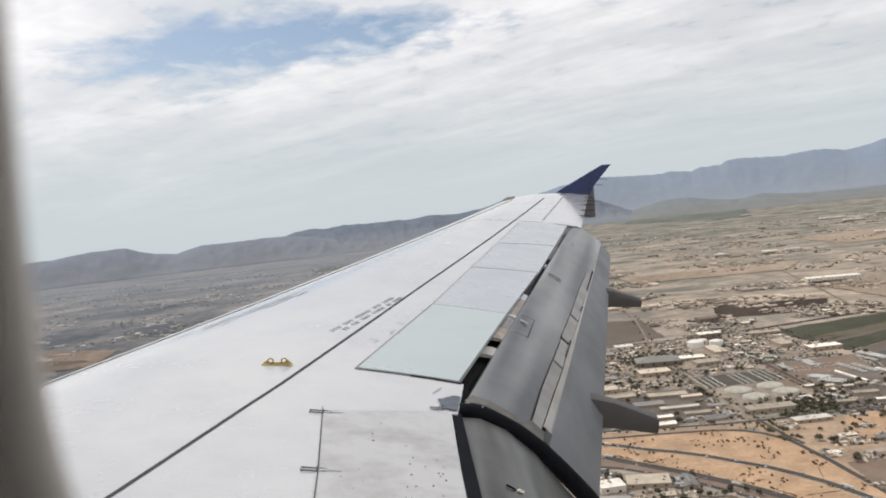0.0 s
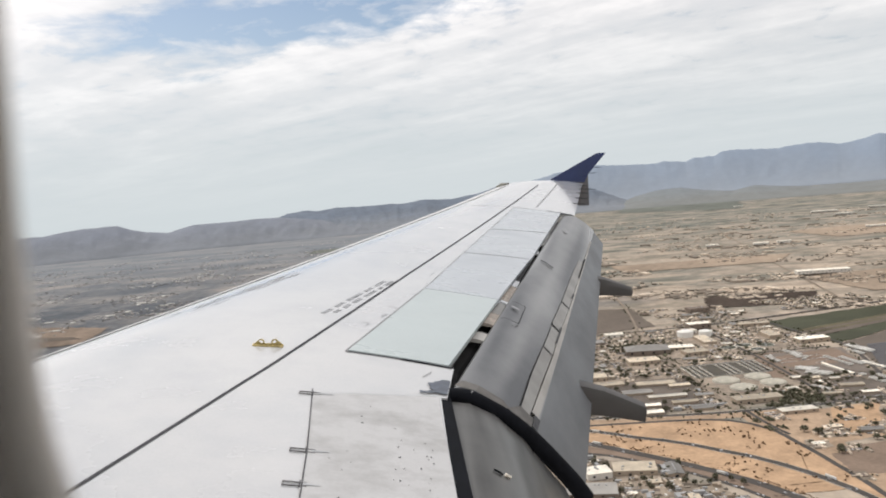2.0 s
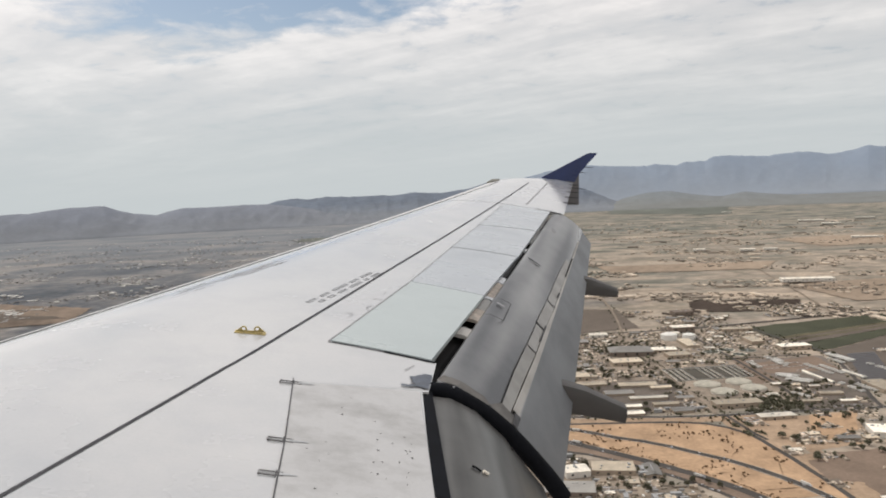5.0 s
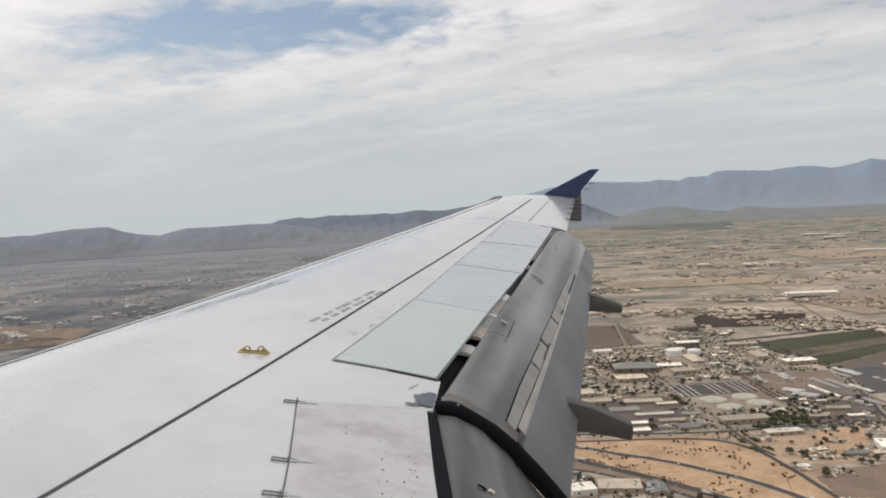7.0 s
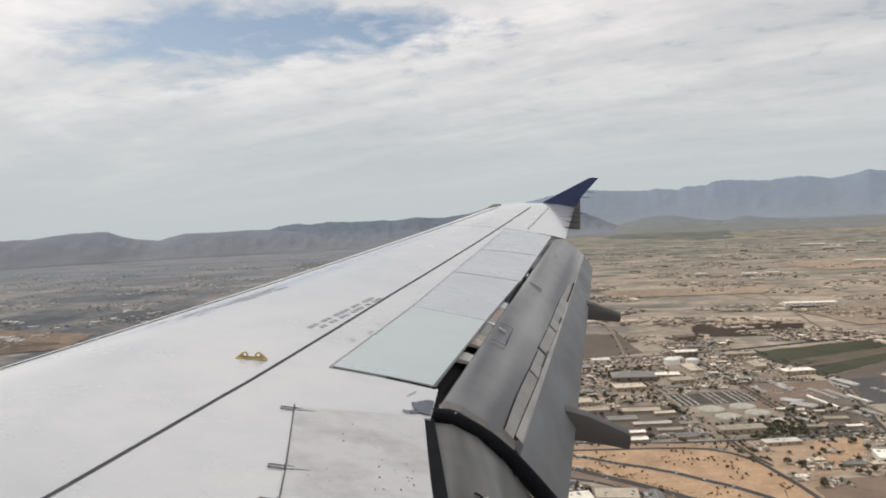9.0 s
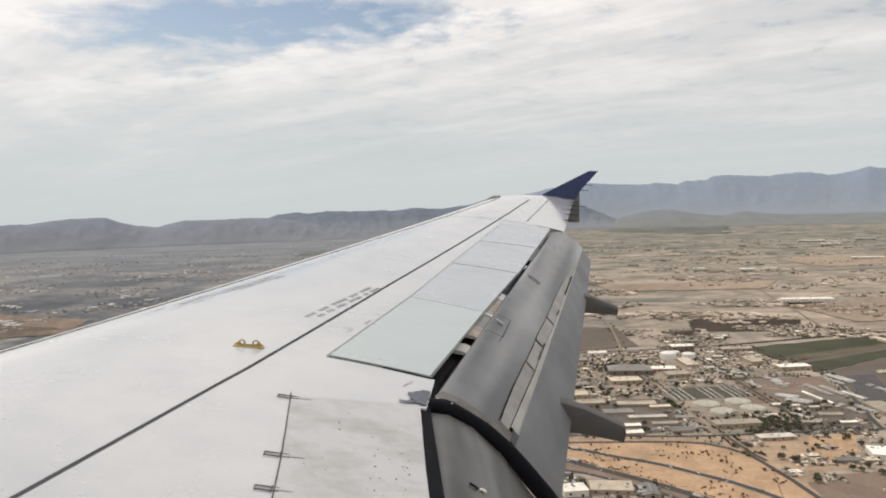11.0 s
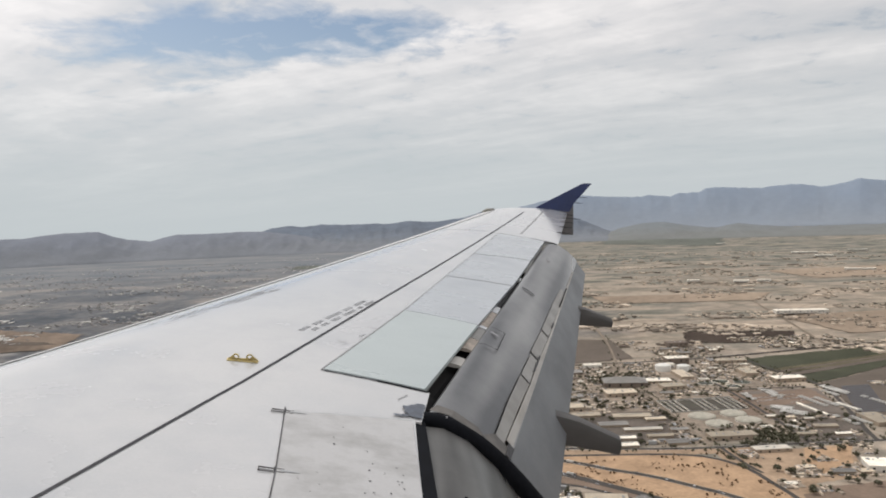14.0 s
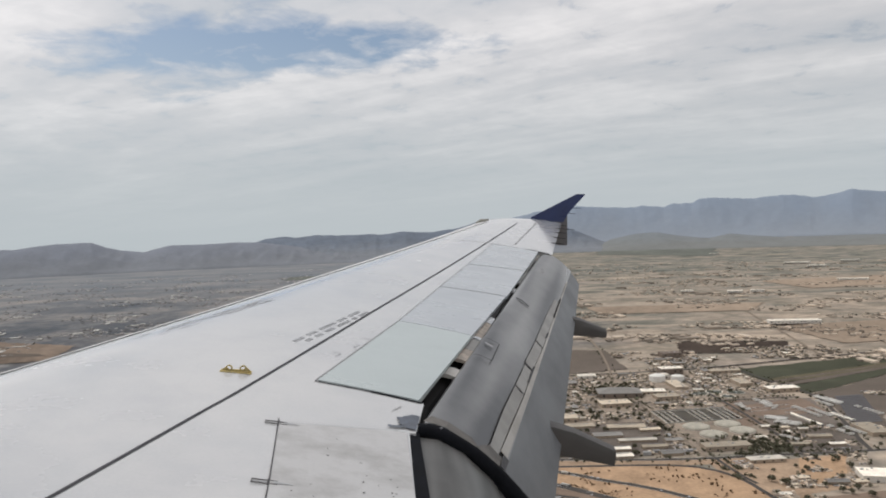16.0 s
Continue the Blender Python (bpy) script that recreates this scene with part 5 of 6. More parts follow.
# repeated middle-sized buildings over the blocks of the town
PROTOS = [flat_building(34, 22, 6, ROOF_WHITE, WALL_TAN, "white flat-roofed commercial building", 3, name="shop"),
          flat_building(26, 18, 5, ROOF_CREAM, WALL_TAN, "cream flat-roofed commercial building", 2, name="shop"),
          gable_building(38, 18, 5, 2.2, ROOF_GREY, WALL_TAN, "low shed with grey metal roof", "shed"),
          gable_building(24, 13, 4, 2.4, ROOF_BROWN, WALL_WHITE, "low house with brown shingle roof", "house"),
          gable_building(22, 12, 4, 2.2, ROOF_CREAM, WALL_TAN, "low house with cream roof and walls", "house"),
          hip_building(24, 17, 4, 2.6, ROOF_BROWN, WALL_TAN, "house with brown hipped shingle roof", "house")]
def container(mat, label):
    ob = fresh("storage_container", label, "container", "containers and sheds in the yards")
    bm = bmesh.new()
    box(bm, -3.0, 3.0, -1.25, 1.25, 0.1, 2.6)
    body = part("body", bm, mat, ob)
    for x in (-1.4, 0.0, 1.4):
        bm = bmesh.new()
        box(bm, x - 0.06, x + 0.06, -1.31, -1.25, 0.2, 2.5)
        part("rib", bm, mat, body)
    bm = bmesh.new()
    box(bm, 3.0, 3.06, -1.1, 1.1, 0.25, 2.45)
    part("door", bm, UNIT_GREY, ob)
    return ob


BOXES = [container(TRUCK_WHITE, "white storage container in a dusty yard"), container(WALL_TAN, "tan storage container in a dusty yard"), container(UNIT_GREY, "grey storage container in a dusty yard")]
boxed = 0
pv, pf = [], []          # lots and yards
cv, cf = [], []          # cars
tv, tf = [], []          # trees too many to count
dv, df = [], []          # trees out on the plain
gv, gf = [], []          # houses of the wide suburb
wv, wf = [], []          # pale roofs standing out in the suburb
hv, hf = [], []          # houses too many to count
used = set()
LOTS = 0


def add_car(x, y, turn):
    c, s = math.cos(turn), math.sin(turn)
    add_box(cv, cf, x, y, 4.6, 1.9, 0.95, turn)
    add_box(cv, cf, x - 0.2 * c, y - 0.2 * s, 2.5, 1.7, 1.5, turn)


cells = [(x + rng.uniform(-6, 6), y + rng.uniform(-6, 6)) for x in range(150, 1300, 34) for y in range(900, 2480, 33)]
for x, y in cells:
    if near_road(x, y, 9):
        continue
    if taken(x, y, 4):
        continue
    if x < 525 and line_at(FRONTAGE, x) - 14 < y < 1330:
        continue
    p = rng.random()
    dense = noise.noise(Vector((x / 260, y / 260, 5)))
    if y > 2130 and dense < -0.02:
        continue
    if 640 < x < 870 and 1330 < y < 1520 and rng.random() < 0.55:
        continue
    if x > 540 and y < 1300 and rng.random() < 0.82:
        continue
    if p < 0.55 and LOTS < 400:
        i = rng.choices(range(6), (5, 3, 2, 1.4, 2, 1.4))[0]
        proto = PROTOS[i]
        m = at_plan(proto, x, y, radians(rng.choice((0, 0, 90)) + rng.uniform(-7, 7)), 0, rng.uniform(0.45, 1.0) if i > 2 else rng.uniform(0.45, 1.15))
        if i in used:
            copy_thing(proto, m)
        else:
            proto.matrix_world = m
            used.add(i)
        LOTS += 1
    w, d = rng.uniform(14, 36), rng.uniform(14, 34)
    n = len(pv)
    for q in ((-w, -d), (w, -d), (w, d), (-w, d)):
        pv.append(plan(x + q[0] / 2, y + q[1] / 2, 0.55 + 0.0004 * len(pv)))
    pf.append((n, n + 1, n + 2, n + 3))
    if p > 0.25:
        for r0 in range(rng.randint(1, 4)):
            for k in range(rng.randint(3, 9)):
                add_car(x - w * 0.4 + k * 3.1, y - d * 0.4 + r0 * 11, radians(90))
    for _ in range(rng.randint(1, 5)):
        add_tuft(tv, tf, x + rng.uniform(-20, 20), y + rng.uniform(-20, 20), rng.uniform(1.8, 5.2), 7)
    for _ in range(rng.randint(6, 13)):
        if y < 1560 and boxed < 240 and rng.random() < 0.5:
            kind = BOXES[boxed % 3]
            m = at_plan(kind, x + rng.uniform(-18, 18), y + rng.uniform(-18, 18), radians(rng.choice((0, 90)) + rng.uniform(-10, 10)), 0.3, rng.uniform(0.7, 1.7))
            if boxed < 3:
                kind.matrix_world = m
            else:
                copy_thing(kind, m)
            boxed += 1
            continue
        add_box(hv, hf, x + rng.uniform(-18, 18), y + rng.uniform(-18, 18), rng.uniform(2, 11), rng.uniform(2, 6), rng.uniform(1.5, 3.5), radians(rng.choice((0, 90)) + rng.uniform(-10, 10)), rng.choice((0, 0, 1.2)))
for _ in range(230):       # the dark grove beside the street
    x, y = rng.gauss(610, 55), rng.gauss(1375, 32)
    if not near_road(x, y, -2):
        add_tuft(tv, tf, x, y, rng.uniform(2.5, 6.0), 7)
for _ in range(160):
    x, y = rng.gauss(455, 55), rng.gauss(1890, 45)
    add_tuft(tv, tf, x, y, rng.uniform(3, 7.0), 7)
# cars on the freeway and along the yards
for line, w in ROADS[:3]:
    for k in range(46):
        i = rng.randrange(1, len(line) - 1)
        t = (line[i + 1] - line[i - 1]).normalized()
        s = Vector((-t.y, t.x)) * rng.choice((-0.33, -0.11, 0.11, 0.33)) * w
        q = line[i] + s + t * rng.uniform(-12, 12)
        add_car(q.x, q.y, math.atan2(t.y, t.x))
for x0, y0, n, dx, dy in ((690, 1655, 22, 5.2, 1.2), (690, 1630, 24, 5.2, 1.0), (680, 1440, 14, 4.2, -1.2), (560, 1850, 18, 5, 0.6), (760, 1610, 16, 4.6, 2.2), (700, 1340, 16, 3.4, 0.2), (620, 1180, 9, 3.4, 2), (690, 1180, 12, 3.3, 1)):
    for k in range(n):
        add_car(x0 + k * dx, y0 + k * dy, radians(80))
# the wide suburb on the other side and clusters out on the plain
for _ in range(16000):
    d = 2150 * (4.6 ** (rng.random() ** 1.25))
    a = radians(rng.uniform(-46, -4))
    x, y = d * math.sin(a), d * math.cos(a)
    if noise.noise(Vector((x / 420, y / 620, 3))) + 0.6 * noise.noise(Vector((x / 150, y / 190, 6))) < rng.uniform(-0.05, 0.22):
        continue
    if rng.random() < 0.9:
        add_box(gv, gf, x, y, rng.uniform(8, 20), rng.uniform(7, 13), rng.uniform(1.4, 2.4), radians(rng.choice((0, 90)) + 7), rng.uniform(1.0, 1.8))
    else:
        add_tuft(dv, df, x, y, rng.uniform(3.0, 6.0), 4)
    if rng.random() < 0.065:
        add_box(wv, wf, x + 30, y, rng.uniform(14, 60), rng.uniform(9, 20), 4, radians(rng.choice((0, 90)) + 7), 0)
for _ in range(6500):
    d = 2480 * (3.4 ** (rng.random() ** 1.1))
    a = radians(rng.uniform(9, 38))
    x, y = d * math.sin(a), d * math.cos(a)
    if noise.noise(Vector((x / 420, y / 260, 8))) < 0.06:
        continue
    if rng.random() < 0.6:
        big = rng.random() < 0.05
        add_box(hv, hf, x, y, rng.uniform(40, 90) if big else rng.uniform(12, 26), rng.uniform(20, 35) if big else rng.uniform(9, 15), 6 if big else 3.5, radians(rng.choice((0, 90)) + 9), rng.uniform(1.0, 2.2))
    else:
        add_tuft(dv, df, x, y, rng.uniform(3.0, 6.0), 4)
for _ in range(900):       # rows of trees along the streets of the town
    line, w = rng.choice(ROADS[4:12])
    i = rng.randrange(1, len(line) - 1)
    t = (line[i + 1] - line[i - 1]).normalized()
    q = line[i] + Vector((-t.y, t.x)) * rng.choice((-1, 1)) * (w * 0.5 + rng.uniform(4, 12)) + t * rng.uniform(-12, 12)
    add_tuft(tv, tf, q.x, q.y, rng.uniform(2.0, 4.2), 6)
stuff("pavement", "patchwork of paved and gravel lots", "pavement", pv, pf, PAVING)["kind"] = "structure"
stuff("parked_cars", "many small cars parked and driving far below", "cars", cv, cf, CAR_PAINT)
stuff("far_trees", "dusty green trees scattered through the suburb", "trees", tv, tf, LEAF)
stuff("desert_shrubs", "haze-paled olive trees out on the plain", "trees", dv, df, FAR_LEAF)
stuff("far_houses", "low pale houses and sheds on the plain", "houses", hv, hf, HOUSE_MIX)
stuff("suburb_stores", "pale flat-roofed stores scattered through a suburb", "buildings", wv, wf, TRUCK_WHITE)
stuff("suburb_houses", "low dull houses of a wide suburb", "houses", gv, gf, HOUSE_DULL)


# lorries on the freeway
def lorry():
    ob = fresh("semi_truck", "semi truck with long white trailer on the freeway", "truck", "trucks on the freeway")
    bm = bmesh.new()
    box(bm, -7.0, 5.6, -1.25, 1.25, 1.1, 3.9)
    part("trailer", bm, TRUCK_WHITE, ob)
    bm = bmesh.new()
    box(bm, 6.6, 9.2, -1.25, 1.25, 0.7, 3.7)
    box(bm, 9.2, 10.4, -1.1, 1.1, 0.7, 2.0)
    part("cab", bm, CAR_PAINT, ob)
    for x in (-7, -5.7, 5.0, 7.2, 9.7):
        for s in (-1.15, 1.15):
            part("wheel", tube([(x, s - 0.15, 0.5), (x, s + 0.15, 0.5)], 0.5, 10), TYRE, ob)
    return ob


truck = lorry()
for k, (li, i, off) in enumerate(((0, 0.70, 4), (1, 0.62, -4), (0, 0.35, -4), (1, 0.40, 4))):
    line = ROADS[li][0]
    i = int(i * (len(line) - 2)) + 1
    t = (line[i + 1] - line[i - 1]).normalized()
    q = line[i] + Vector((-t.y, t.x)) * off
    m = at_plan(truck, q.x, q.y, math.atan2(t.y, t.x), 0.65)
    if k:
        copy_thing(truck, m)
    else:
        truck.matrix_world = m


# ---- small things of the wing ----
z0 = wing_top(4.31, 6.84)
lugs = []
for hx in (4.262, 4.358):
    n = 20
    rings = [[(hx + r * math.cos(2 * math.pi * i / n), 6.84 + dy, z0 + 0.027 + r * 0.92 * math.sin(2 * math.pi * i / n)) for i in range(n)]
             for r, dy in ((0.024, -0.006), (0.024, 0.006), (0.014, 0.006), (0.014, -0.006), (0.024, -0.006))]
    lugs.append(loft(rings, True, False))
web = plate([(4.205, z0 + 0.006), (4.212, z0 + 0.014), (4.24, z0 + 0.036), (4.262, z0 + 0.018), (4.31, z0 + 0.017), (4.358, z0 + 0.018), (4.38, z0 + 0.036), (4.408, z0 + 0.014), (4.415, z0 + 0.006)], 6.84, 0.006)
bracket = part("rope_bracket", web, YELLOW, wing, "yellow two-holed rope bracket")
for b in lugs:
    part("lug", b, YELLOW, bracket)
part("bracket_foot", skin_patch([(4.203, 6.815), (4.418, 6.815), (4.418, 6.865), (4.203, 6.865)], 2, 1, 0.006, 0.008), YELLOW, bracket)

# two lines of worn stencil, as bars word by word
STEN_A, STEN_B = Vector((4.57, 7.66)), Vector((5.16, 8.93))
along = (STEN_B - STEN_A).normalized()
across = Vector((along.y, -along.x))
for row, words in enumerate((((0.02, 0.18), (0.24, 0.40), (0.46, 0.74), (0.80, 0.96), (1.02, 1.25)), ((0.10, 0.20), (0.26, 0.38), (0.44, 0.60), (0.66, 0.90), (0.96, 1.04), (1.10, 1.30)))):
    for a, b in words:
        nl = max(2, int((b - a) / 0.044))
        for k in range(nl):
            s0 = lerp(a, b, k / nl)
            s1 = s0 + (b - a) / nl * 0.62
            p0 = STEN_A + across * (0.045 + 0.068 * row)
            q = [p0 + along * s0, p0 + along * s1, p0 + along * s1 + across * 0.040, p0 + along * s0 + across * 0.040]
            part("stencil_bar", skin_patch([tuple(v) for v in q], 1, 1, 0.0022), STENCIL, wing)

# peeled paint at the flap corner
chip_rng = random.Random(4)
for cx, cy, r in ((5.52, 6.40, 0.062), (5.555, 6.445, 0.062), (5.50, 6.345, 0.050), (5.53, 6.30, 0.055), (5.565, 6.37, 0.06), (5.40, 6.262, 0.024), (5.445, 6.275, 0.026)):
    bm = bmesh.new()
    loop = []
    for k in range(14):
        a = 2 * math.pi * k / 14
        rr = r * chip_rng.uniform(0.7, 1.25)
        x, y = cx + math.cos(a) * rr * 1.3, cy + math.sin(a) * rr * 0.8
        x = min(x, shroud_end(y) - 0.004)
        loop.append(bm.verts.new((x, y, wing_top(x, y) + 0.0095 + 0.0004 * len(loop) / 14)))
    bm.faces.new(loop)
    part("paint_chip", bm, CHIP_GREY, wing, "dark patch of peeled paint")
# small chips and bolt heads scattered over the access panel
for k in range(34):
    near = chip_rng.random() < 0.55
    x = chip_rng.uniform(5.2, 5.42) if near else chip_rng.uniform(4.8, 5.42)
    y = chip_rng.uniform(4.7, 5.5) if near else chip_rng.uniform(4.4, 5.95)
    r = chip_rng.uniform(0.0025, 0.007)
    bm = bmesh.new()
    loop = []
    for j in range(7):
        a = 2 * math.pi * j / 7
        q = (x + math.cos(a) * r * chip_rng.uniform(0.6, 1.3), y + math.sin(a) * r * chip_rng.uniform(0.6, 1.5))
        loop.append(bm.verts.new((*q, wing_top(*q) + 0.0085)))
    bm.faces.new(loop)
    part("paint_chip", bm, DARK_LINE, panel)
part("panel_edge", skin_line([(4.72, 6.07), (5.48, 6.22)], 0.008, 0.009), FAINT_LINE, wing)
for a, b in (((5.40, 6.52), (5.47, 6.62)), ((4.95, 7.5), (5.02, 7.48)), ((5.18, 7.95), (5.26, 7.93)), ((5.12, 7.62), (5.19, 7.62))):
    part("scuff_mark", skin_line([a, b], 0.007, 0.005), GREY_LINE, wing)

# grey rub marks behind the slat
rub = random.Random(8)
for k in range(38):
    y = rub.uniform(7.6, 8.95)
    off, l, w = 0.42 + 0.16 * rub.random() + 0.05 * (y - 7.7), rub.uniform(0.05, 0.30), rub.uniform(0.004, 0.016)
    part("rub_mark", skin_line([(wing_le(y) + off, y), (wing_le(y + l * 0.5) + off + rub.uniform(-0.012, 0.012), y + l * 0.5), (wing_le(y + l) + off, y + l)], w, 0.0022 + 0.00003 * k), RUB_GREY, wing)
# scuffs along the spoiler hinges
for k in range(16):
    y = rub.uniform(7.2, 12.5)
    x = 4.88 + (y - 6.84) * 0.376 - rub.uniform(0.03, 0.12)
    part("scuff_mark", skin_line([(x, y), (x + rub.uniform(0.01, 0.05), y + rub.uniform(0.02, 0.10))], rub.uniform(0.004, 0.010), 0.0022 + 0.00003 * k), RUB_GREY, wing)

# links and rollers in the slot ahead of the flap
for y0, y1, mat, drop, reach in ((7.49, 7.67, FLAP_PALE, 0.03, 0.13), (7.92, 8.22, TAN_LINK, 0.03, 0.115), (8.23, 8.55, FLAP_LIGHT, 0.03, 0.11), (8.57, 8.63, BARE_METAL, 0.024, 0.12), (8.65, 9.18, TAN_LINK, 0.03, 0.105),
                                 (9.2, 9.42, BARE_METAL, 0.028, 0.10), (9.44, 10.76, HINGE_DARK, 0.055, 0.07), (10.80, 10.95, BARE_METAL, 0.03, 0.10), (11.30, 12.1, FLAP_LIGHT, 0.03, 0.10), (12.12, 13.4, FLAP_LIGHT, 0.03, 0.09)):
    rings = []
    for y in (y0, lerp(y0, y1, 0.5), y1):
        x = shroud_end(y) - 0.02
        z = wing_top(shroud_end(y), y) - drop
        rings.append([(x, y, z), (x + reach * 0.5, y, z - 0.008), (x + reach, y, z - 0.03), (x + reach, y, z - 0.05), (x, y, z - 0.03)])
    part("slot_link", loft(rings), mat, wing)


# outlines, marks and brackets on the flap
def flap_point(f, y, lift=0.0):
    """A point on the main flap's upper side: f 0 at its nose, 1 at its rear edge."""
    t = (y - 6.47) / 6.98
    pts = [(lerp(a[0], b[0], t), lerp(a[1], b[1], t)) for a, b in zip(MAIN_IN[3:8], MAIN_OUT[3:8])]
    g = f * 4
    i = min(3, int(g))
    x, z = lerp(pts[i][0], pts[i + 1][0], g - i), lerp(pts[i][1], pts[i + 1][1], g - i)
    return Vector((x + lift * 0.6, y, z + lift * 0.8))


def flap_line(points, width, lift=0.004):
    bm = bmesh.new()
    for (fa, ya), (fb, yb) in zip(points, points[1:]):
        n = max(1, int(abs(fb - fa) * 8), int(abs(yb - ya) / 0.3))
        prev = None
        for i in range(n + 1):
            f, y = lerp(fa, fb, i / n), lerp(ya, yb, i / n)
            if abs(yb - ya) > abs(fb - fa):
                a, b = flap_point(max(0, f - width), y, lift), flap_point(min(1, f + width), y, lift)
            else:
                a, b = flap_point(f, y - width, lift), flap_point(f, y + width, lift)
            pair = (bm.verts.new(a), bm.verts.new(b))
            if prev:
                bm.faces.new((prev[0], prev[1], pair[1], pair[0]))
            prev = pair
    return bm


def flap_band(edges, lift, n=40):
    """A raised band on the flap: rows of (y, f at its front, f at its rear)."""
    bm = bmesh.new()
    prev = None
    front, rear = [(y, a) for y, a, b in edges], [(y, b) for y, a, b in edges]
    for i in range(n + 1):
        y = lerp(edges[0][0], edges[-1][0], i / n)
        a, b = table(front, y), table(rear, y)
        ring = [flap_point(a, y, 0.0005), flap_point(a, y, lift), flap_point(lerp(a, b, 0.5), y, lift), flap_point(b, y, lift), flap_point(b, y, 0.0005)]
        ring = [bm.verts.new(q) for q in ring]
        if prev:
            for k in range(4):
                bm.faces.new((prev[k], prev[k + 1], ring[k + 1], ring[k]))
        prev = ring
    return bm


part("flap_strip", flap_band([(6.60, 0.77, 0.885), (7.2, 0.76, 0.90), (7.80, 0.78, 0.925)], 0.002), FLAP_LIGHT, main, "pale worn strip along the flap")
part("flap_strip", flap_band([(7.83, 0.785, 0.925), (8.40, 0.80, 0.925)], 0.002, 12), FLAP_LIGHT, main, "pale worn strip along the flap")
part("flap_strip", flap_band([(8.46, 0.79, 0.93), (9.19, 0.82, 0.96)], 0.002, 14), FLAP_LIGHT, main, "pale worn strip along the flap")
part("flap_strip", flap_band([(9.24, 0.82, 0.96), (10.3, 0.835, 0.965), (11.2, 0.87, 0.975)], 0.002), FLAP_LIGHT, main, "pale worn strip along the flap")
part("rear_strip", flap_band([(6.66, 0.895, 0.985), (7.8, 0.935, 1.0), (8.5, 0.935, 1.0), (9.2, 0.965, 1.0), (12.6, 0.975, 1.0)], 0.007, 60), FLAP_PALE, main, "paler worn edge of the flap")
part("hatch_outline", flap_line([(0.06, 7.92), (0.42, 7.92), (0.40, 8.40), (0.12, 8.44)], 0.006), DARK_LINE, main)
part("hatch_mark", flap_line([(0.18, 8.30), (0.34, 8.26)], 0.018), GREY_LINE, main)
part("hatch_mark", flap_line([(0.22, 10.20), (0.36, 10.16), (0.52, 10.06)], 0.020), DARK_LINE, main, "short dark slot in the flap")
part("hatch_mark", flap_line([(0.38, 12.25), (0.46, 12.05)], 0.04), GREY_LINE, main)
for y, a, b in ((7.815, 0.78, 0.94), (9.215, 0.82, 0.975), (8.43, 0.80, 0.90)):
    part("flap_joint", flap_line([(a, y), (b, y)], 0.007, 0.0075), HINGE_GREY, main)
part("flap_joint", flap_line([(0.965, 10.45), (0.975, 11.45)], 0.012, 0.009), SLOT_SHADE, main)
part("flap_joint", flap_line([(0.955, 9.55), (0.96, 9.75)], 0.014, 0.009), HINGE_DARK, main)
part("flap_joint", flap_line([(0.925, 8.1), (0.93, 8.55)], 0.012, 0.009), HINGE_DARK, main)
# dark band beside the seal: stain, with shade there put into the colour
part("flap_stain_shade", flap_band([(6.41, 0.0, 0.70), (6.455, 0.03, 0.68), (6.50, 0.10, 0.60)], 0.003, 6), FLAP_SOILED, main, "dark stain and painted shade beside the seal")
# corner bracket where the flap meets the seal
part("corner_bracket", flap_band([(6.43, 0.66, 0.985), (6.50, 0.70, 0.985), (6.58, 0.76, 0.98)], 0.012, 6), FLAP_SOILED, main, "stained corner bracket")
part("corner_clip", flap_band([(6.46, 0.935, 1.0), (6.62, 0.93, 1.0)], 0.022, 3), HINGE_DARK, main, "small dark clip")
for x, z in ((5.72, 0.49),):
    part("seal_bolt", tube([(x, 6.37, z), (x + 0.008, 6.365, z + 0.012)], 0.007, 8), GREY_LINE, wing)
# marks on the inner flap
part("inner_flap_mark", tube([(5.735, 5.43, 0.345), (5.76, 5.425, 0.335), (5.785, 5.42, 0.318)], 0.006, 6), BLACK_SEAL, inner)
part("inner_flap_mark", tube([(5.80, 5.43, 0.315), (5.83, 5.43, 0.297)], 0.009, 6), ROOF_WHITE, inner)

# static wicks and lamp at the tip
for y, l in ((14.6, 0.16), (15.2, 0.16), (15.8, 0.16), (16.3, 0.16), (16.7, 0.14)):
    x, z = wing_te(y), wing_top(wing_te(y), y)
    part("static_wick", tube([(x - 0.08, y, z + 0.012), (x + l, y, z + 0.004)], [0.008, 0.004], 5), BLACK_SEAL, wing)
for z, x in ((2.08, 9.56), (1.96, 9.46), (1.62, 9.46)):
    part("static_wick", tube([(x - 0.05, 17.06, z), (x + 0.17, 17.06, z + 0.004)], [0.008, 0.004], 5), BLACK_SEAL, wing)
ly = 16.22
part("tip_lamp", tube([(wing_le(ly) - 0.05, ly - 0.10, wing_base(ly) + 0.03), (wing_le(ly) + 0.06, ly, wing_base(ly) + 0.06), (wing_le(ly) + 0.22, ly + 0.12, wing_top(wing_le(ly) + 0.22, ly + 0.12) + 0.01)], [0.02, 0.05, 0.015], 8), LAMP_GLASS, tip, "small olive-grey tip lamp cover", smooth=True)

# ---- the cabin window through which it is seen ----
WX, WZ, WHALF, WTALL, WTILT = 5.1525, 2.0245, 0.1196, 0.156, 0.0336


def window_loop(grow, y, n=64):
    out = []
    for i in range(n):
        a = 2 * math.pi * i / n
        c, s = math.cos(a), math.sin(a)
        e = 2 / 4.74
        dx, dz = (WHALF + grow) * math.copysign(abs(c) ** e, c), (WTALL + grow) * math.copysign(abs(s) ** e, s)
        out.append((WX + dx * math.cos(WTILT) - dz * math.sin(WTILT), y, WZ + dx * math.sin(WTILT) + dz * math.cos(WTILT)))
    return out


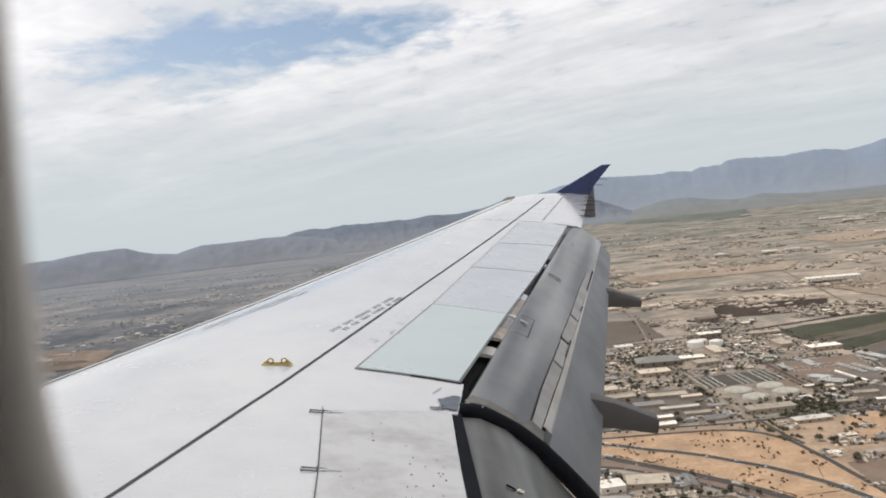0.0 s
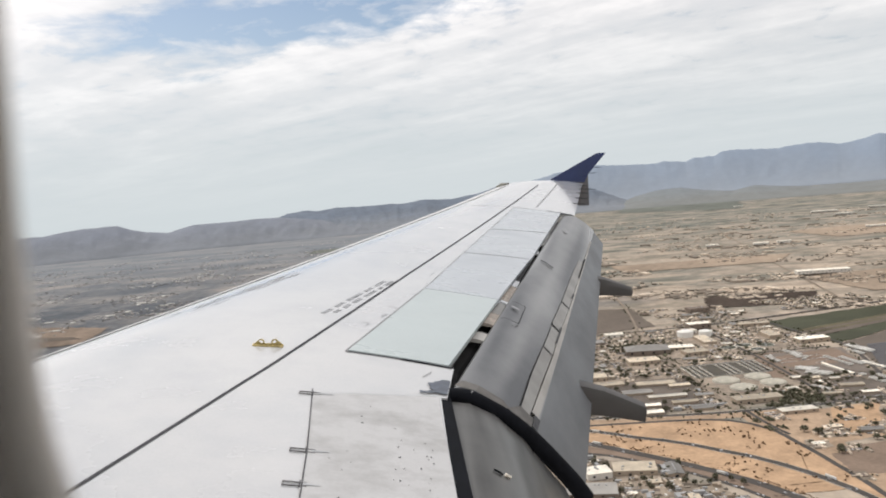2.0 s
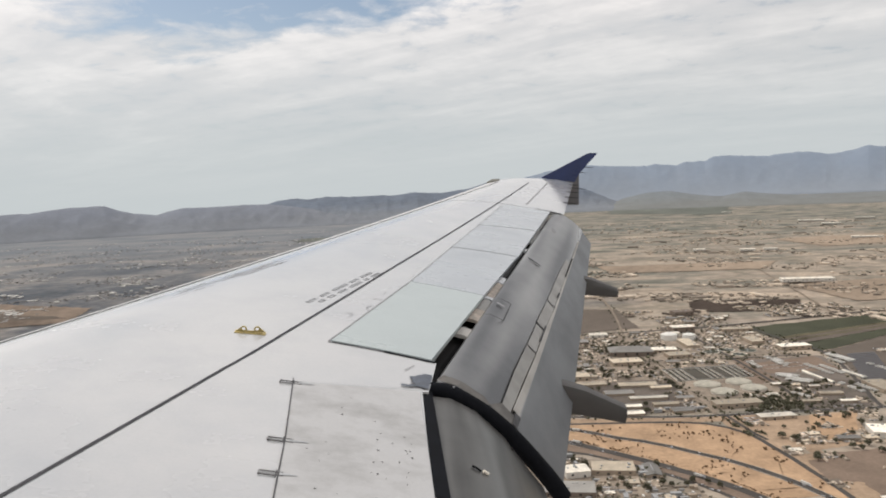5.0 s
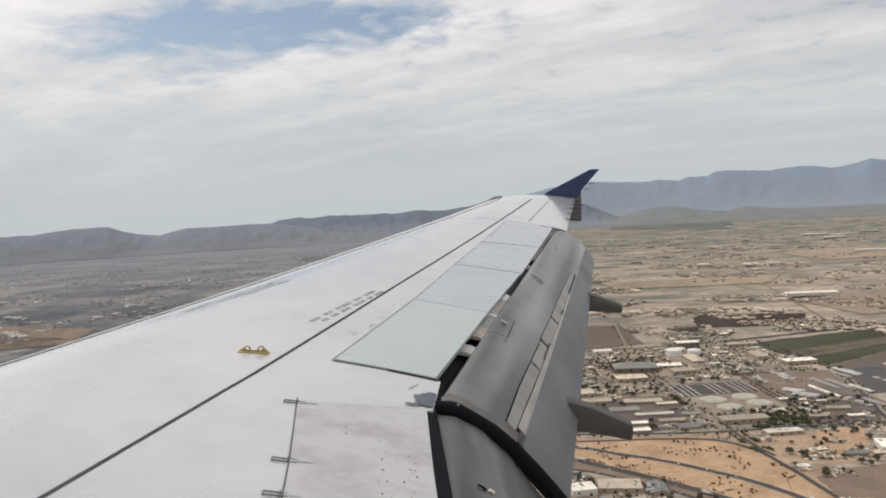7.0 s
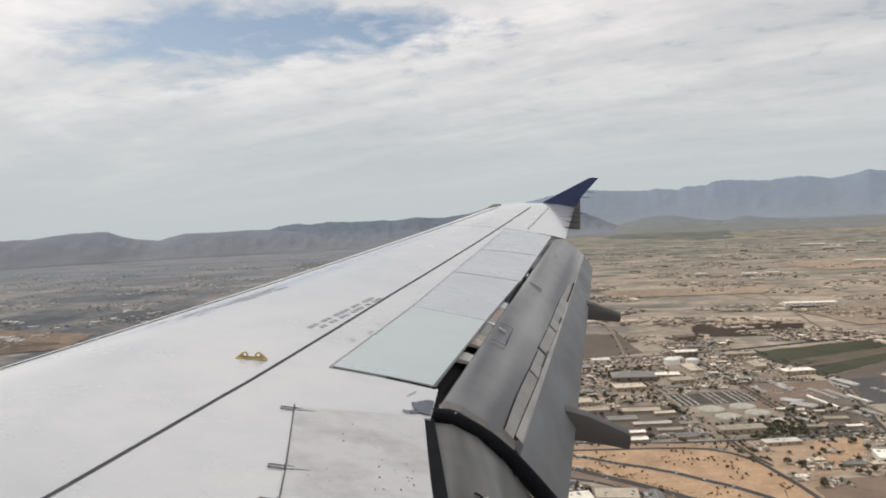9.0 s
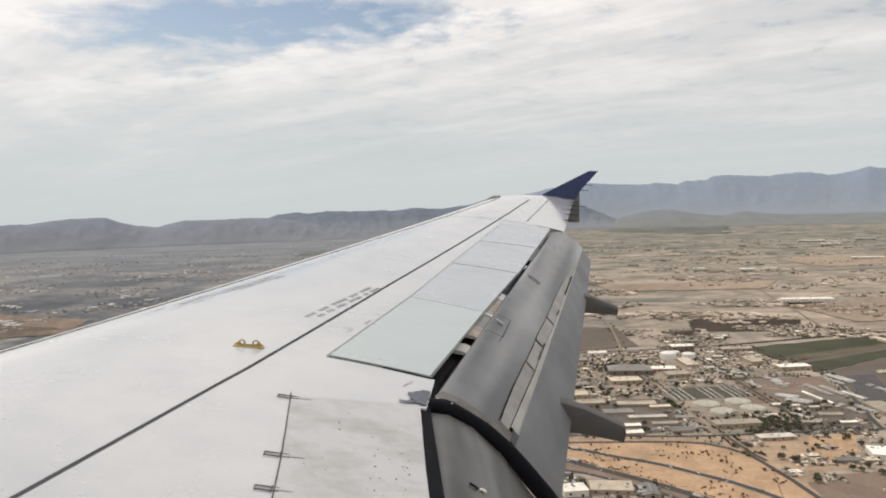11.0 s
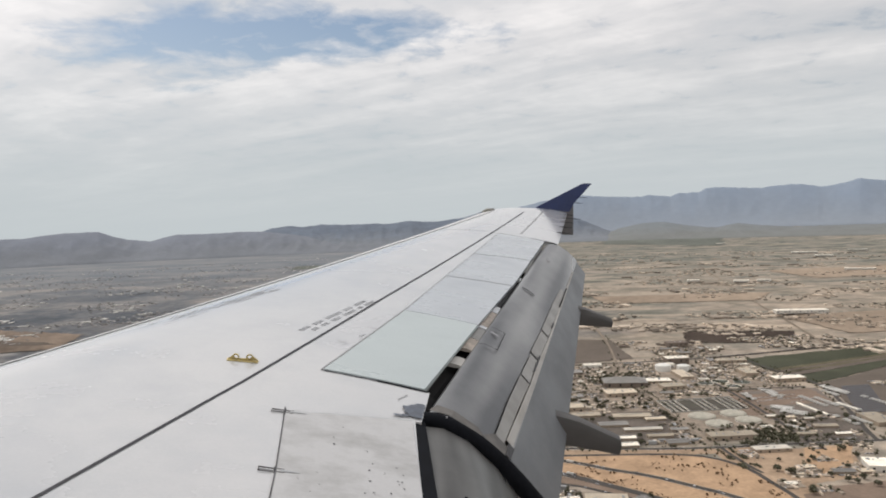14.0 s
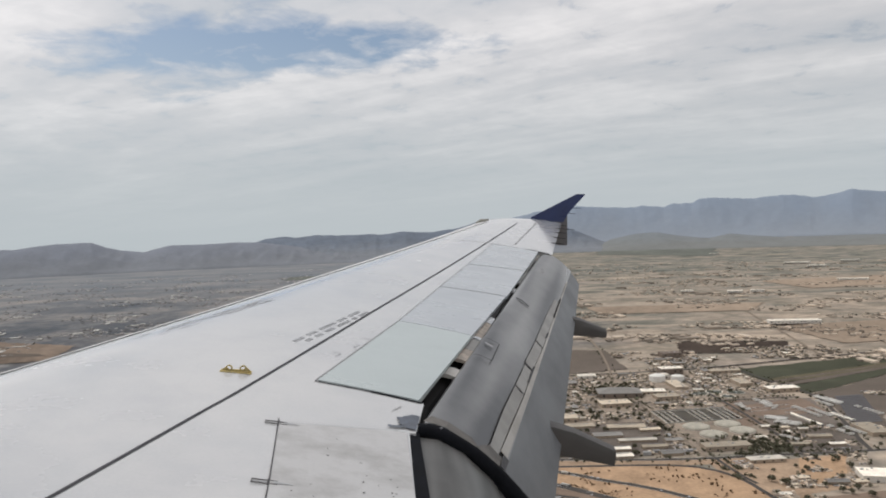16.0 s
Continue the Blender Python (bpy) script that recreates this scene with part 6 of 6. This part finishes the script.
def wall_outline(y, n=64):
    """The same count of points round the outer edge of the wall panel."""
    out = []
    for i in range(n):
        a = 2 * math.pi * i / n
        c, s = math.cos(a), math.sin(a)
        m = max(abs(c), abs(s))
        out.append((WX + 0.75 * c / m, y, WZ + 0.75 * s / m))
    return out


cabin = new("cabin_wall")
cabin.matrix_world = AIRFRAME
tagged(cabin, "grey plastic cabin side wall with rounded window opening", "wall", kind="structure")
part("wall_panel", loft([wall_outline(1.672), window_loop(0.012, 1.672), window_loop(0.012, 1.676), window_loop(0.05, 1.70), wall_outline(1.70), wall_outline(1.672)], True, False), CABIN_GREY, cabin, smooth=False)
part("window_bezel", loft([window_loop(0.014, 1.668), window_loop(0.006, 1.655), window_loop(0.0, 1.660), window_loop(0.001, 1.668), window_loop(0.010, 1.676), window_loop(0.014, 1.668)], True, False), CABIN_GREY, cabin, "rounded grey window bezel", smooth=True)
# unseen plain box behind the seat, added to shade the bezel, open at its back
bm = bmesh.new()
box(bm, WX - 0.75, WX + 0.75, 0.2, 1.70, WZ - 0.78, WZ - 0.752)
box(bm, WX - 0.75, WX + 0.75, 0.2, 1.70, WZ + 0.752, WZ + 0.78)
box(bm, WX - 0.78, WX - 0.752, 0.2, 1.70, WZ - 0.75, WZ + 0.75)
box(bm, WX + 0.752, WX + 0.78, 0.2, 1.70, WZ - 0.75, WZ + 0.75)
box(bm, WX - 0.75, WX + 0.75, 0.17, 0.198, WZ - 0.75, WZ - 0.45)
box(bm, WX - 0.75, WX + 0.75, 0.17, 0.198, WZ + 0.60, WZ + 0.75)
part("cabin_shade_box", bm, CABIN_GREY, cabin)

# the body of the aircraft round the cabin, plain, open at the window
bm = bmesh.new()
nx, na = 44, 96
grid = []
for i in range(nx + 1):
    x = -4.0 + i * 18.0 / nx
    grid.append([bm.verts.new((x, 1.975 * math.sin(2 * math.pi * k / na), 1.45 + 2.02 * math.cos(2 * math.pi * k / na))) for k in range(na)])
for i in range(nx):
    for k in range(na):
        q = (grid[i][k], grid[i + 1][k], grid[i + 1][(k + 1) % na], grid[i][(k + 1) % na])
        c = sum((v.co for v in q), Vector()) / 4
        # the wide unseen far-side opening is added to let light brighten the cabin
        if (c.y > 1 and 4.3 < c.x < 5.9 and 1.45 < c.z < 2.55) or (c.y < -1 and 2.0 < c.x < 8.6 and 1.3 < c.z < 2.7):
            continue
        bm.faces.new(q)
for end in (grid[0], grid[-1]):
    bm.faces.new(end)
hull = part("fuselage", bm, WING_WHITE, wing, "plain white fuselage", smooth=True)
hull.data.set_sharp_from_angle(angle=radians(40))
